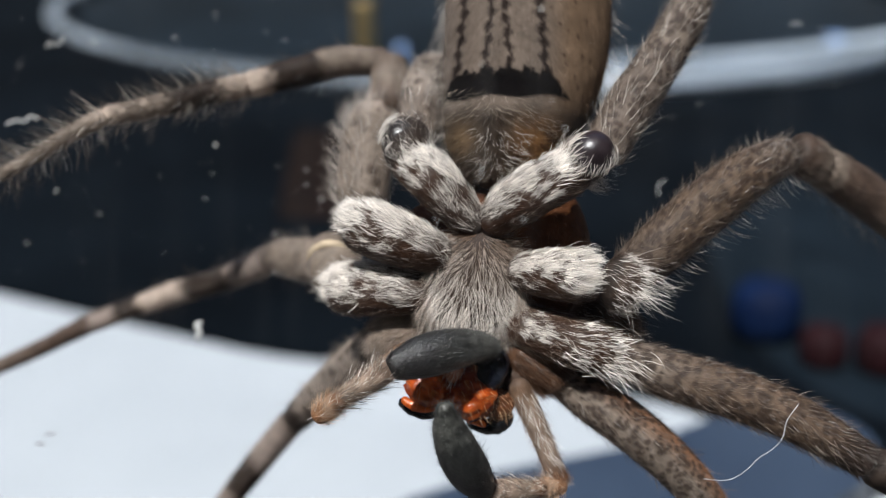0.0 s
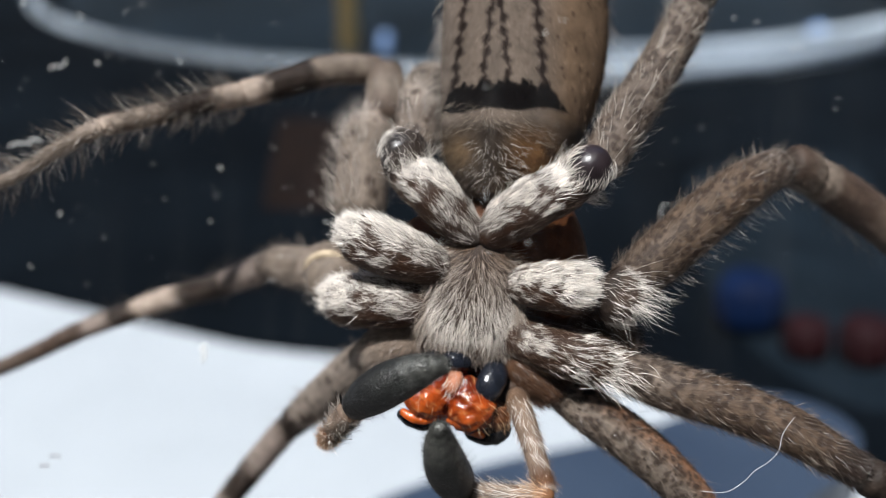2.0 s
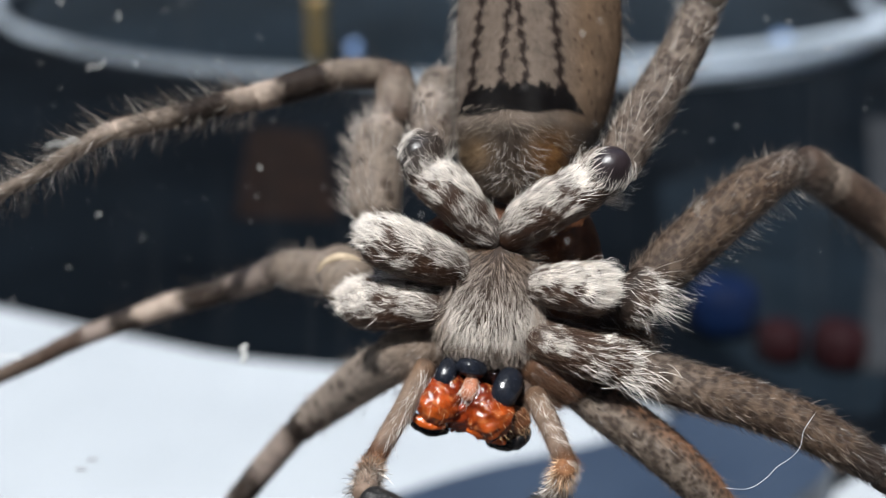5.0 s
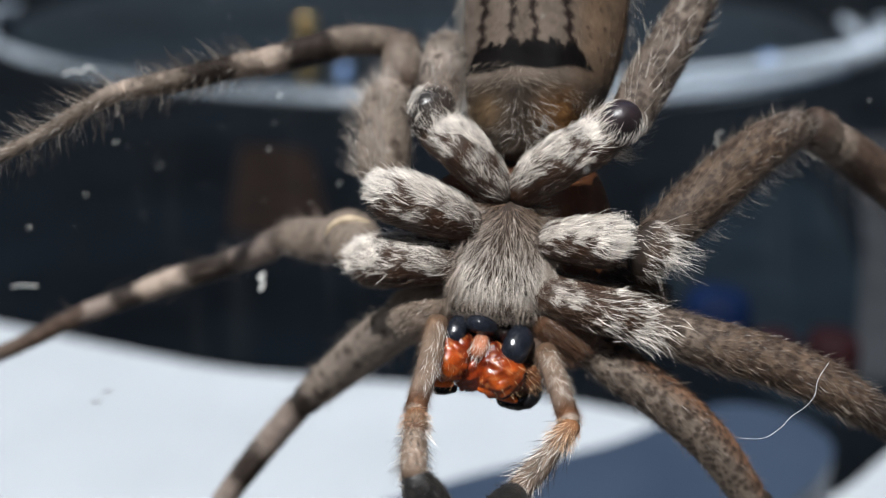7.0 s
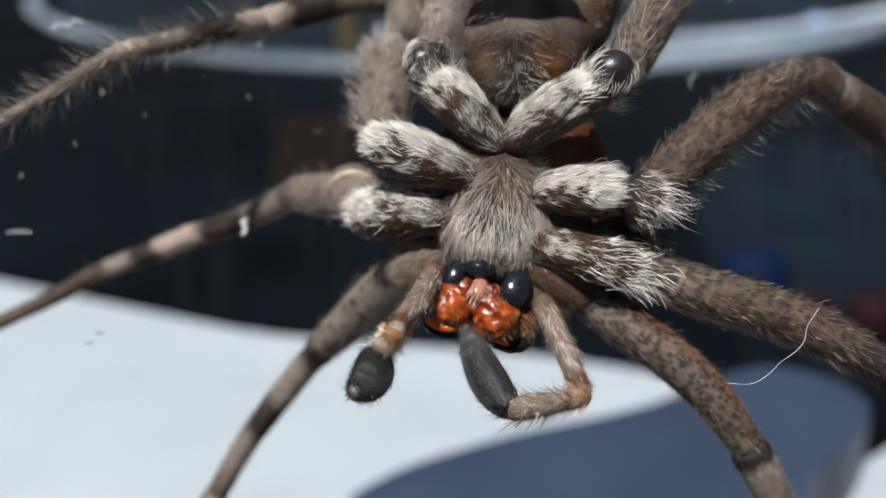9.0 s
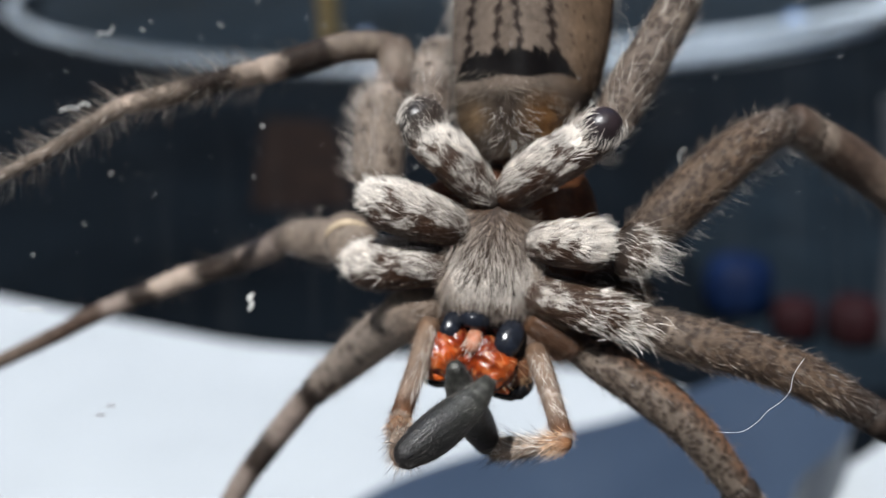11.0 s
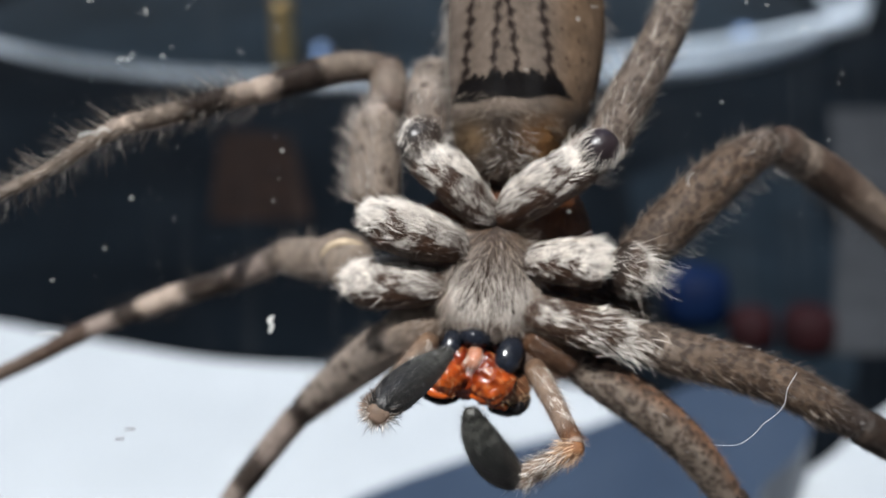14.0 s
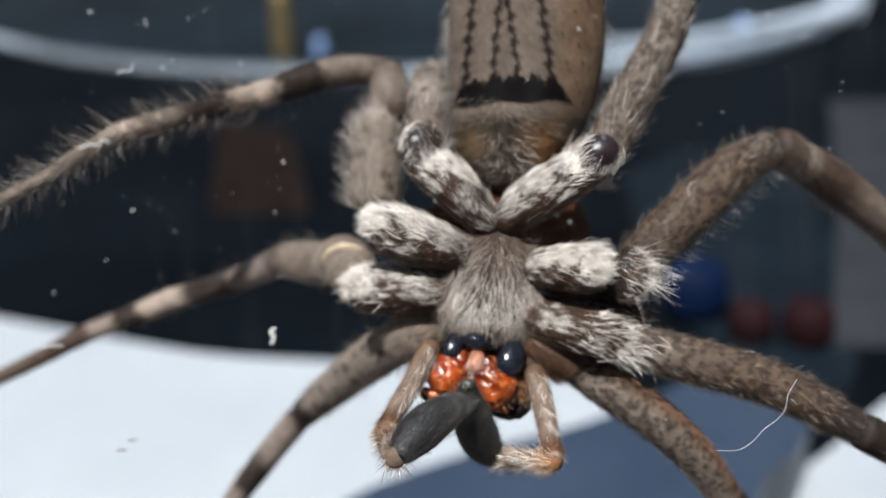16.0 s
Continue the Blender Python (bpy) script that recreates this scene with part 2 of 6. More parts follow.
def hairs(place, normal, along, length, width, lean, bend, rng, segments=3):
    """Tapered curved hairs: lean is the angle in degrees off the surface's normal towards along, bend the further lean at the tip."""
    n = len(place)
    along = unit(along - (along * normal).sum(1, keepdims=True) * normal)
    cross = np.cross(normal, along)
    length = np.broadcast_to(length, n) * rng.uniform(0.5, 1.3, n)
    width = np.broadcast_to(width, n) * rng.uniform(0.7, 1.3, n)
    lean = np.radians(np.broadcast_to(lean, n) + rng.normal(0, 7, n))
    swing = rng.normal(0, 0.2, n) + 0.32 * drift(place, 0.9) + 0.2 * drift(place, 0.35, 3.0)
    curl = rng.normal(0, 0.3, n)
    bend = np.radians(np.broadcast_to(bend, n) + rng.normal(0, 9, n))
    spin = rng.normal(0, 0.6, n)
    p = place - normal * 0.02
    verts = []
    for k in range(segments + 1):
        f = k / segments
        turn = swing + curl * f
        head = np.cos(turn)[:, None] * along + np.sin(turn)[:, None] * cross
        a = np.minimum(lean + bend * f, radians(150))
        way = np.cos(a)[:, None] * normal + np.sin(a)[:, None] * head
        across = unit(np.cross(normal, head))
        over = np.cross(way, across)
        w = (np.cos(spin)[:, None] * across + np.sin(spin)[:, None] * over) * (width * 0.5 * (1 - 0.8 * f**2))[:, None]
        if k < segments:
            verts += [p - w, p + w]
        else:
            verts += [p]
        p = p + way * (length / segments)[:, None]
    m = 2 * segments + 1
    v = np.stack(verts, 1).reshape(-1, 3)
    base = np.arange(n)[:, None] * m
    quads = np.vstack([base + np.array([[2 * k, 2 * k + 1, 2 * k + 3, 2 * k + 2]]) for k in range(segments - 1)])
    tip = base + np.array([[2 * segments - 2, 2 * segments - 1, 2 * segments]])
    return v, [quads, tip], m


class Piece:
    """Gathers skin and hair of one part, then links it as one mesh."""

    def __init__(self):
        self.v, self.f, self.i, self.c, self.n = [], [], [], [], 0

    def add(self, v, f, index, colour):
        self.v.append(v)
        if not isinstance(f[0], np.ndarray):
            f = [np.array([g for g in f if len(g) == k]) for k in sorted({len(g) for g in f})]
        for g in f:
            self.f.append(g + self.n)
            self.i += [index] * len(g)
        self.c.append(np.broadcast_to(colour, (len(v), 3)))
        self.n += len(v)

    def limb(self, limb, colour):
        v, f, s, a = limb.mesh()
        self.add(v, f, 0, colour(s, a, v) if callable(colour) else colour)

    def fur(self, limb, count, length, width, lean, bend, colour, rng, span=(0.02, 0.98), angles=(0, 360), towards=None, reach=None, keep=None):
        s = rng.uniform(*span, count)
        a = np.radians(rng.uniform(*angles, count))
        if keep is not None:
            inside = keep(limb.at(s, a)[0])
            s, a = s[inside], a[inside]
            count = len(s)
        p, n, t = limb.at(s, a)
        if towards is not None:
            t = towards(p, t)
        size = length if reach is None else length * reach(s, a)
        v, f, m = hairs(p, n, t, size, width, lean, bend, rng)
        c = colour(s, a, p) if callable(colour) else np.broadcast_to(colour, (count, 3))
        c = c * rng.uniform(0.6, 1.2, (count, 1)) * (1 + 0.16 * drift(p, 0.7, 5.0))[:, None]
        self.add(v, f, 1, np.repeat(c, m, 0))

    def link(self, name, parent, label="", skin=None, hair=None):
        return mesh_object(name, np.vstack(self.v), self.f, [skin or CUTICLE, hair or FUR], self.i, np.vstack(self.c), parent, label)


# ---------------------------------------------------------------- table and what lies on it
def slab(name, outline, bottom, top, mat, label, category, kind=""):
    """A flat piece with the given outline (millimetres), from bottom to top, its upper edge bevelled."""
    bm = bmesh.new()
    low = [bm.verts.new((x * MM, y * MM, bottom * MM)) for x, y in outline]
    face = bm.faces.new(low)
    up = bmesh.ops.extrude_face_region(bm, geom=[face])
    bmesh.ops.translate(bm, vec=(0, 0, (top - bottom) * MM), verts=[g for g in up["geom"] if isinstance(g, bmesh.types.BMVert)])
    bmesh.ops.recalc_face_normals(bm, faces=bm.faces)
    me = bpy.data.meshes.new(name)
    bm.to_mesh(me)
    bm.free()
    me.materials.append(mat)
    return tagged(new(name, me), label, category, kind=kind)


def curve_outline(points, n=80):
    return [tuple(p) for p in spline(points, n)]


slab("table", [(-1100, -700), (1100, -700), (1100, 1300), (-1100, 1300)], -30, 0, TABLE, "dark tabletop in bright sun", "table", "structure")
# Unseen walls added all round to hold back sky light and pane reflections.
for k, (x0, y0, x1, y1) in enumerate(((-1300, -1000, 1300, -900), (-1300, 1500, 1300, 1600), (-1400, -1000, -1300, 1600), (1300, -1000, 1400, 1600))):
    slab("wall_%d" % (k + 1), [(x0, y0), (x1, y0), (x1, y1), (x0, y1)], -750, 1500, WALL, "plain dim wall added out of view to cut sky light", "wall", "structure")
slab("ground", [(-1400, -1000), (1400, -1000), (1400, 1600), (-1400, 1600)], -790, -752, WALL, "plain dim paved ground", "ground", "structure")
slab("white_card", [(-440, 130), (440, 130), (480, 310), (310, 395), (-310, 395), (-480, 310)], 0.02, 0.45, WHITE, "smooth white card lying in bright sun", "card")
edge = [(-217.55, 295.24), (-176.3, 272.2), (-147.92, 256.91), (-120.43, 242.76), (-98.77, 232.59), (-68.03, 218.55), (-39.95, 206.5), (-14.09, 200.76), (23.3, 193.1), (51.72, 180.92), (64.39, 164.62), (70.17, 150.44), (80.29, 153.95), (96.57, 167.48), (114.54, 180.69), (133.99, 194.45), (170.4, 218.54)]
slab("dark_mat", curve_outline(edge) + [(1000, 330), (1000, 1290), (-1000, 1290), (-1000, 330)], 0.5, 0.9, MAT,
     "dark blue-black mat with a curved edge on white card", "mat")
# Navy slab in the outline of a soft shadow across the card.
hump = [(-14, 126), (-6.4, 132.6), (2.9, 137.7), (13.8, 142.5), (25.1, 146.1), (36.0, 150.3), (47.0, 156.7), (60.2, 163.0), (71.0, 158.0), (74.0, 148.2), (67.5, 138), (58.5, 130), (53, 121.5), (43, 108), (18.7, 103), (-3.6, 110.4), (-14, 126)]
slab("shadow_hump", curve_outline(hump)[:-1], 0.95, 14.0, SHADOWNAVY, "raised navy slab standing in for a soft shadow on white card", "lid")
# Flat strip in place of a glass side wall; its grey reflection is plain colour.
slab("grey_wall_strip", [(100.87, 194.65), (141.17, 277.97), (198, 409.67), (292.26, 399.73), (163.91, 189.1)], 0.95, 1.5, GREYSTRIP,
     "flat dark grey strip standing in for a reflecting glass side wall", "felt")


# Added sheet whose colour gives the mat's right part a bluish haze.
slab("haze_sheet", curve_outline([(88, 326), (120, 350), (150, 345), (135, 270), (105, 190), (90, 178), (76, 198), (72, 230), (78, 280), (88, 326)])[:-1], 0.91, 0.94, SLATEHAZE,
     "thin slate-blue sheet standing in for bluish haze over the mat", "sheet")
# Brown patch added on the mat to paint in a faint reflection.
slab("brown_reflection", [(-51.04, 296.18), (-59.41, 400.36), (-30.52, 389.15), (-19.62, 293.2)], 0.95, 1.4, BROWNREFLECTION, "flat dark brown patch standing in for a faint reflection", "card")


def lathe(name, profile, place, mat, label, category, steps=96, closed=True, arc=None):
    """Turns a profile of (radius, height) rows, in millimetres, about the upright axis at place."""
    n = len(profile)
    start, sweep = (0.0, 2 * math.pi) if arc is None else (radians(arc[0]), radians(arc[1] - arc[0]))
    turns = [start + sweep * k / steps for k in range(steps + (arc is not None))]
    verts = [(r * math.cos(a), r * math.sin(a), z) for a in turns for r, z in profile]
    last = n if closed else n - 1
    whole = len(turns)
    faces = [(k * n + j, ((k + 1) % whole) * n + j, ((k + 1) % whole) * n + (j + 1) % n, k * n + (j + 1) % n) for k in range(steps) for j in range(last)]
    if arc is not None:
        faces += [tuple(range(n)), tuple(range((whole - 1) * n, whole * n))[::-1]]
    ob = mesh_object(name, np.array(verts), faces, [mat])
    ob.location = (place[0] * MM, place[1] * MM, place[2] * MM)
    return tagged(ob, label, category)


def ring_profile(radius, wide, high):
    """A rounded thick glass rim: radius and height rows."""
    return [(radius + wide * math.cos(a), high * (1 + math.sin(a))) for a in np.linspace(0, 2 * math.pi, 15)[:-1]]


lathe("glass_ring", ring_profile(302.0, 4.8, 3.6), (33.0, 768.0, 0.92), CLOUDY, "thick curved clear glass rim catching the sunlight", "glass ring", 120, True, (178, 352))
lathe("glass_lip", ring_profile(315.0, 8.0, 9.0), (33.0, 768.0, 0.92), CLOUDY, "curved clear glass lip standing against a glass ring", "glass lip", 60, True, (-88, -20))


lathe("glass_dish_base", [(0.001, 0.0), (284.0, 0.0), (286.0, 0.6), (284.0, 1.2), (0.001, 1.2)], (33.0, 768.0, 0.95), SLATE, "slate-tinted glass dish floor inside the rim", "dish base", 96, False)


def bead(name, place, size, mat, label, category, long=1.0):
    """A small moulded piece: a rounded body with a neck and a flat foot."""
    r = size
    profile = [(0.001, 0.0), (r * 0.8, 0.0), (r * 0.95, r * 0.15), (r, r * 0.5), (r * 0.97, r * 1.1 * long), (r * 0.8, r * 1.45 * long), (r * 0.45, r * 1.6 * long), (0.001, r * 1.62 * long)]
    return lathe(name, profile, (*place, 0.92), mat, label, category, 28, False)


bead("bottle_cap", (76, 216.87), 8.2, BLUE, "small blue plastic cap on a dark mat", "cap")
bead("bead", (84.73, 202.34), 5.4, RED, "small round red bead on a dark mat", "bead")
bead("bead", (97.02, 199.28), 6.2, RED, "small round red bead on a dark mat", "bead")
# Peg and small beads added as bright spots in place of sun glints.
ridges = [(0.001, 0.0)] + [(4.6 if k % 2 else 6.0, 1.6 * k) for k in range(21)] + [(0.001, 32.0)]
lathe("gold_glint", ridges, (-40.5, 529.3, 0.92), GOLDGLINT, "ridged gold-coloured peg added to stand in for a sun glint", "screw", 28, False)
bead("glint_bead", (-21.39, 521.16), 3.4, BLUEGLINT, "pale blue bead added to stand in for a blue glint", "bead", 2.0)
bead("glint_bead", (75.8, 449.5), 3.0, WHITEGLINT, "whitish bead added to stand in for a bright glint", "bead", 2.8)
bead("glint_bead", (216.0, 561.93), 5.5, BLUEGLINT, "pale blue bead added to stand in for a blue glint", "bead")

# ---------------------------------------------------------------- spider
spider = tagged(new("spider"), "grey-brown hairy huntsman spider seen from below through glass", "spider")
spider.matrix_world = pose(0.00190, 0.04747, 0.08868, 68, 0, 0)
SILVER, WHITISH, GREY, BROWN = (0.62, 0.565, 0.5), (0.94, 0.87, 0.79), (0.185, 0.147, 0.117), (0.05, 0.032, 0.022)
DARK, PALE, BLACK = (0.03, 0.021, 0.016), (0.4, 0.32, 0.26), (0.010, 0.010, 0.011)
TAN, UMBER, PINKISH = (0.14, 0.095, 0.065), (0.075, 0.05, 0.037), (0.25, 0.2, 0.17)


FAWN = (0.128, 0.1, 0.08)


def bands(*stops):
    """Colour along a limb: (place 0 to 1, colour) stops, blended."""
    where = [s for s, _ in stops]
    cols = np.array([c for _, c in stops])
    def colour(s, a, p):
        s = s + 0.022 * drift(p, 0.8, 1.0) + 0.012 * drift(p, 0.25, 4.0)
        return np.stack([np.interp(s, where, cols[:, k]) for k in range(3)], 1) * (1 + 0.14 * drift(p, 0.5, 7.0))[:, None]
    return colour


def spotted(limb, base, spot, count, size, rng):
    """Base colour with dark round spots strewn over the limb."""
    centre, _, _ = limb.at(rng.uniform(0.05, 0.95, count), rng.uniform(0, 2 * np.pi, count))
    radius = size * rng.uniform(0.6, 1.4, count)
    def colour(s, a, p):
        c = base(s, a, p) if callable(base) else np.broadcast_to(base, (len(p), 3)).copy()
        near = np.full(len(p), 9.0)
        for k in range(count):
            near = np.minimum(near, np.linalg.norm(p - centre[k], axis=1) / radius[k])
        w = np.clip(1.8 - near, 0, 1)[:, None] * 0.82
        return c * (1 - w) + np.array(spot) * w
    return colour


def segment(name, rows, parent, colour, seed, fur=None, count=2600, length=0.36, width=0.024, lean=70, flat=0.95, spots=0, spot_size=0.2,
            slim=1.0, fringe=(), label="", skin=None, blunt=0.6, keep=None, towards=None, reach=(0.02, 0.98)):
    """A leg segment: a tube with short lying fur, dark spots, and fringes of long hairs (count, length, from angle, to angle, lean, bend, colour)."""
    rng = np.random.default_rng(seed)
    fine = spots > 300
    limb = Limb([(x, y, z, r * slim) for x, y, z, r in rows], 170 if fine else 80, 100 if fine else 56, flat, blunt)
    if fine:
        count, length, width = int(count * 2.6), 0.26, 0.014
    piece = Piece()
    pattern = spotted(limb, colour, (0.035, 0.022, 0.016), spots, spot_size, rng) if spots else colour
    piece.limb(limb, pattern)
    piece.fur(limb, count, length, width, lean, 12, pattern if fur is None else fur, rng, keep=keep)
    tint = pattern if callable(pattern) else (lambda s, a, p: np.broadcast_to(pattern, (len(p), 3)))
    piece.fur(limb, int(count * (0.3 if fine else 0.55)), 0.46, 0.011, 52, 24, lambda s, a, p: tint(s, a, p) * 1.7 + 0.03, rng, keep=keep)
    piece.fur(limb, int(count * 0.12), 0.6, 0.014, 55, 25, (0.04, 0.028, 0.02), rng, keep=keep)
    for n, l, a0, a1, le, be, col in fringe:
        piece.fur(limb, int(n * 1.8), l * 0.9, 0.02, le, be, col, rng, angles=(a0, a1), keep=keep, towards=towards, span=reach)
    return piece.link(name, parent, label, skin)


def coxa(rows, seed, white=(-50, 130), count=2400, thin=600, flat=0.95, span=(0.02, 0.98), cover=0.85, label="dark brown segment thick with silvery hair"):
    """The first joint of a leg, dark and glossy, with matted silvery hair thickest on its upper side."""
    rng = np.random.default_rng(seed)
    limb = Limb([(x, y, z, r * 0.88) for x, y, z, r in rows], 60, 48, flat, 0.8)
    piece = Piece()
    middle = 0.5 * (white[0] + white[1])
    half = 0.5 * (white[1] - white[0])
    def thick(s, a, p):
        """How dense the pale hair grows, 0 to 1."""
        off = np.abs((np.degrees(a) - middle + 180) % 360 - 180) / half
        return np.clip(cover + 0.75 * drift(p, 1.0, seed) + 0.5 * drift(p, 0.3, seed + 2) - 1.15 * np.clip(off - 0.35, 0, 2), 0, 1)
    def skin(s, a, p):
        w = thick(s, a, p)[:, None] * 0.6
        return np.array((0.036, 0.017, 0.009)) * (1 - w) + np.array((0.15, 0.13, 0.115)) * w
    piece.limb(limb, skin)
    def grown(n, length, width, lean, bend, tone, angles, power=1.0, reach=span):
        s, a = rng.uniform(*reach, n), np.radians(rng.uniform(*angles, n))
        p, nor, t = limb.at(s, a)
        d = thick(s, a, p)
        some = rng.random(n) < d**power
        p, nor, t, d = p[some], nor[some], t[some], d[some]
        v, f, m = hairs(p, nor, t, length * (0.55 + 0.45 * d), width, lean, bend, rng)
        shade = (0.62 + 0.38 * d) * rng.uniform(0.6, 1.1, len(p)) * (1 + 0.22 * drift(p, 0.45, seed + 5))
        piece.add(v, f, 1, np.repeat(np.array(tone) * shade[:, None], m, 0))
    wide = (middle - half * 1.25, middle + half * 1.25)
    grown(int(count * 4.2), 0.55, 0.017, 83, 5, WHITISH, wide)
    grown(int(count * 1.6), 0.85, 0.02, 80, 16, WHITISH, wide)
    grown(count // 3, 0.9, 0.02, 66, 45, WHITISH, wide, 1.6)
    piece.fur(limb, thin * 4, 0.42, 0.013, 74, 14, (0.075, 0.043, 0.026), rng)
    piece.fur(limb, thin, 0.5, 0.013, 60, 30, (0.2, 0.14, 0.1), rng)
    piece.fur(limb, thin // 2, 0.4, 0.013, 70, 30, (0.5, 0.44, 0.38), rng)
    piece.fur(limb, 120, 1.1, 0.022, 56, 65, WHITISH, rng, span=(0.55, 0.96), angles=white)
    return piece.link("leg", spider, label)


def dome(name, place, radius, colour, parent, seed, label="", hairy=0):
    """A bare rounded joint skin."""
    rng = np.random.default_rng(seed)
    x, y, z = place
    limb = Limb([(x - radius * 0.9, y - radius * 0.35, z - 0.1, radius * 0.35), (x - radius * 0.5, y - radius * 0.2, z, radius * 0.86), (x, y, z, radius), (x + radius * 0.5, y + radius * 0.2, z, radius * 0.86),
                 (x + radius * 0.9, y + radius * 0.35, z - 0.1, radius * 0.35)], 40, 36, 0.95, 0.6)
    piece = Piece()
    piece.limb(limb, colour)
    if hairy:
        piece.fur(limb, hairy, 0.7, 0.016, 55, 60, (0.55, 0.5, 0.46), rng, towards=lambda p, t: p * 0 + np.array([-0.5, 0.6, 0.3]))
        piece.fur(limb, hairy * 7, 0.35, 0.014, 72, 20, (0.07, 0.055, 0.045), rng)
    return piece.link(name, parent, label, MEMBRANE)


def curls(centre, radius, parent, seed, count, spread, length, label=""):
    """A collar of long pale hairs round a bare joint, curling over it; spread: from and to angle in degrees about z."""
    rng = np.random.default_rng(seed)
    a = np.radians(rng.uniform(*spread, count))
    r = radius * rng.uniform(0.95, 1.2, count)
    out = np.stack([np.cos(a), np.sin(a), np.zeros(count)], 1)
    p = np.array(centre) + out * r[:, None] + np.array([0, 0, 1.0]) * rng.uniform(-0.2, 0.45, count)[:, None]
    nor = unit(out * 0.35 + np.array([0.12, 0.35, 0.75]))
    v, f, m = hairs(p, nor, -out + np.array([0.35, 0.45, 0.0]), length, 0.024, 25, 75, rng, 5)
    piece = Piece()
    piece.add(v, f, 1, np.repeat(np.array(WHITISH) * rng.uniform(0.55, 1.05, (count, 1)), m, 0))
    return piece.link("hair_collar", parent, label)


def sweep(parent, seed, centre, half, way, count, length, label=""):
    """A patch of long pale hairs, strewn within half of centre, that all curl over in one way."""
    rng = np.random.default_rng(seed)
    p = np.array(centre) + rng.normal(0, 0.5, (count, 3)) * np.array(half)
    nor = unit(np.array([0.15, 0.3, 0.9]) + rng.normal(0, 0.15, (count, 3)))
    v, f, m = hairs(p - nor * 0.35, nor, np.broadcast_to(np.array(way), (count, 3)) + rng.normal(0, 0.22, (count, 3)), length, 0.02, 48, 60, rng, 5)
    piece = Piece()
    piece.add(v, f, 1, np.repeat(np.array(WHITISH) * rng.uniform(0.5, 1.05, (count, 1)), m, 0))
    return piece.link("hair_tuft", parent, label)


# Hind legs: folded up beside the abdomen.
leg = coxa([(0.14, 2.93, 0.8, 0.8), (1.46, 4.1, 1.9, 1.35), (2.93, 5.04, 2.5, 1.4), (4.23, 5.66, 2.2, 1.3), (5.28, 6.62, 1.4, 1.1)], 21, (72, 235), 3000, span=(0.02, 0.66))
def clear_of(centre, radius):
    """Keeps hair off a bare patch: true outside it, seen along z."""
    return lambda p: np.hypot(p[:, 0] - centre[0], p[:, 1] - centre[1]) > radius


bare = (5.28, 6.82, 2.75)
segment("trochanter", [(4.2, 5.65, 1.7, 1.05), (4.95, 6.3, 1.5, 1.2), (5.9, 7.2, 0.8, 1.15)], leg, bands((0, (0.12, 0.085, 0.06)), (0.4, (0.15, 0.115, 0.09)), (1, (0.1, 0.075, 0.058))), 22, count=1500, length=0.4, width=0.022, lean=76,
        fringe=((120, 1.3, -60, 70, 25, 80, WHITISH), (60, 1.0, 100, 210, 35, 70, WHITISH)), label="dark joint fringed with curling white hairs", keep=clear_of(bare, 1.05),
        towards=lambda p, t: np.array(bare) - p + np.array([0.3, 1.0, 0.6]))
dome("membrane", (5.32, 6.62, 2.65), 1.08, (0.021, 0.014, 0.016), leg, 24, "dark glossy bare joint skin")
curls((5.32, 6.6, 2.9), 1.05, leg, 25, 170, (140, 345), 0.95, "collar of curling white hairs")
segment("femur", [(6.02, 6.44, 0.6, 1.07), (7.61, 9.17, -0.6, 1.29), (9.36, 11.6, -2, 1.20), (10.94, 14.07, -3, 1.16), (12.01, 16, -4, 1.03)], leg,
        bands((0, FAWN), (0.5, FAWN), (0.6, GREY), (0.7, FAWN), (0.88, GREY), (1, DARK)), 23, spots=560, spot_size=0.115, fringe=((160, 1.3, 0, 360, 50, 25, SILVER),))
segment("tibia", [(12.1, 16.15, -4, 1.2), (14.93, 21.99, -8, 1.3), (18.19, 29.36, -12, 1.0)], leg, GREY, 24, count=900, spots=40)
leg = coxa([(-0.03, 2.87, 0.8, 0.8), (-1.32, 4.2, 1.5, 1.25), (-2.43, 5.42, 1.7, 1.35), (-3.37, 6.25, 1.1, 1.25), (-3.86, 7.25, 0.2, 1.05)], 31, (-50, 120), 2400, span=(0.02, 0.78))
bare = (-4, 7.5, 1.55)
segment("trochanter", [(-3.26, 6.09, 1, 1.05), (-3.72, 7.06, 0.9, 1.2), (-3.8, 8.41, 0.1, 1.1)], leg, bands((0, BROWN), (0.4, DARK), (0.8, DARK), (1, (0.1, 0.08, 0.065))), 32, fur=(0.13, 0.105, 0.09), count=700, length=0.5, width=0.022, lean=74,
        fringe=((75, 1.1, -20, 180, 30, 80, WHITISH),), label="dark hairy joint", keep=clear_of(bare, 0.55), towards=lambda p, t: np.array(bare) - p + np.array([-0.6, 0.4, 0.3]))
dome("membrane", (-4.0, 7.5, 0.9), 1.0, (0.03, 0.024, 0.022), leg, 34, "dark hairy joint skin", 110)
curls((-4.0, 7.4, 1.6), 0.95, leg, 35, 110, (120, 330), 0.85, "collar of curling white hairs")
segment("femur", [(-3.36, 7.51, -1.5, 1.15), (-3.1, 9.4, -3.2, 1.25), (-2.8, 11.3, -5.2, 1.2), (-2.35, 12.5, -7.2, 1.0)], leg,
        bands((0, GREY), (0.35, (0.14, 0.11, 0.09)), (0.5, (0.3, 0.25, 0.21)), (0.62, (0.16, 0.13, 0.105)), (1, GREY)), 33, count=3200, spots=60, fringe=((60, 1.2, 0, 360, 45, 20, SILVER),))

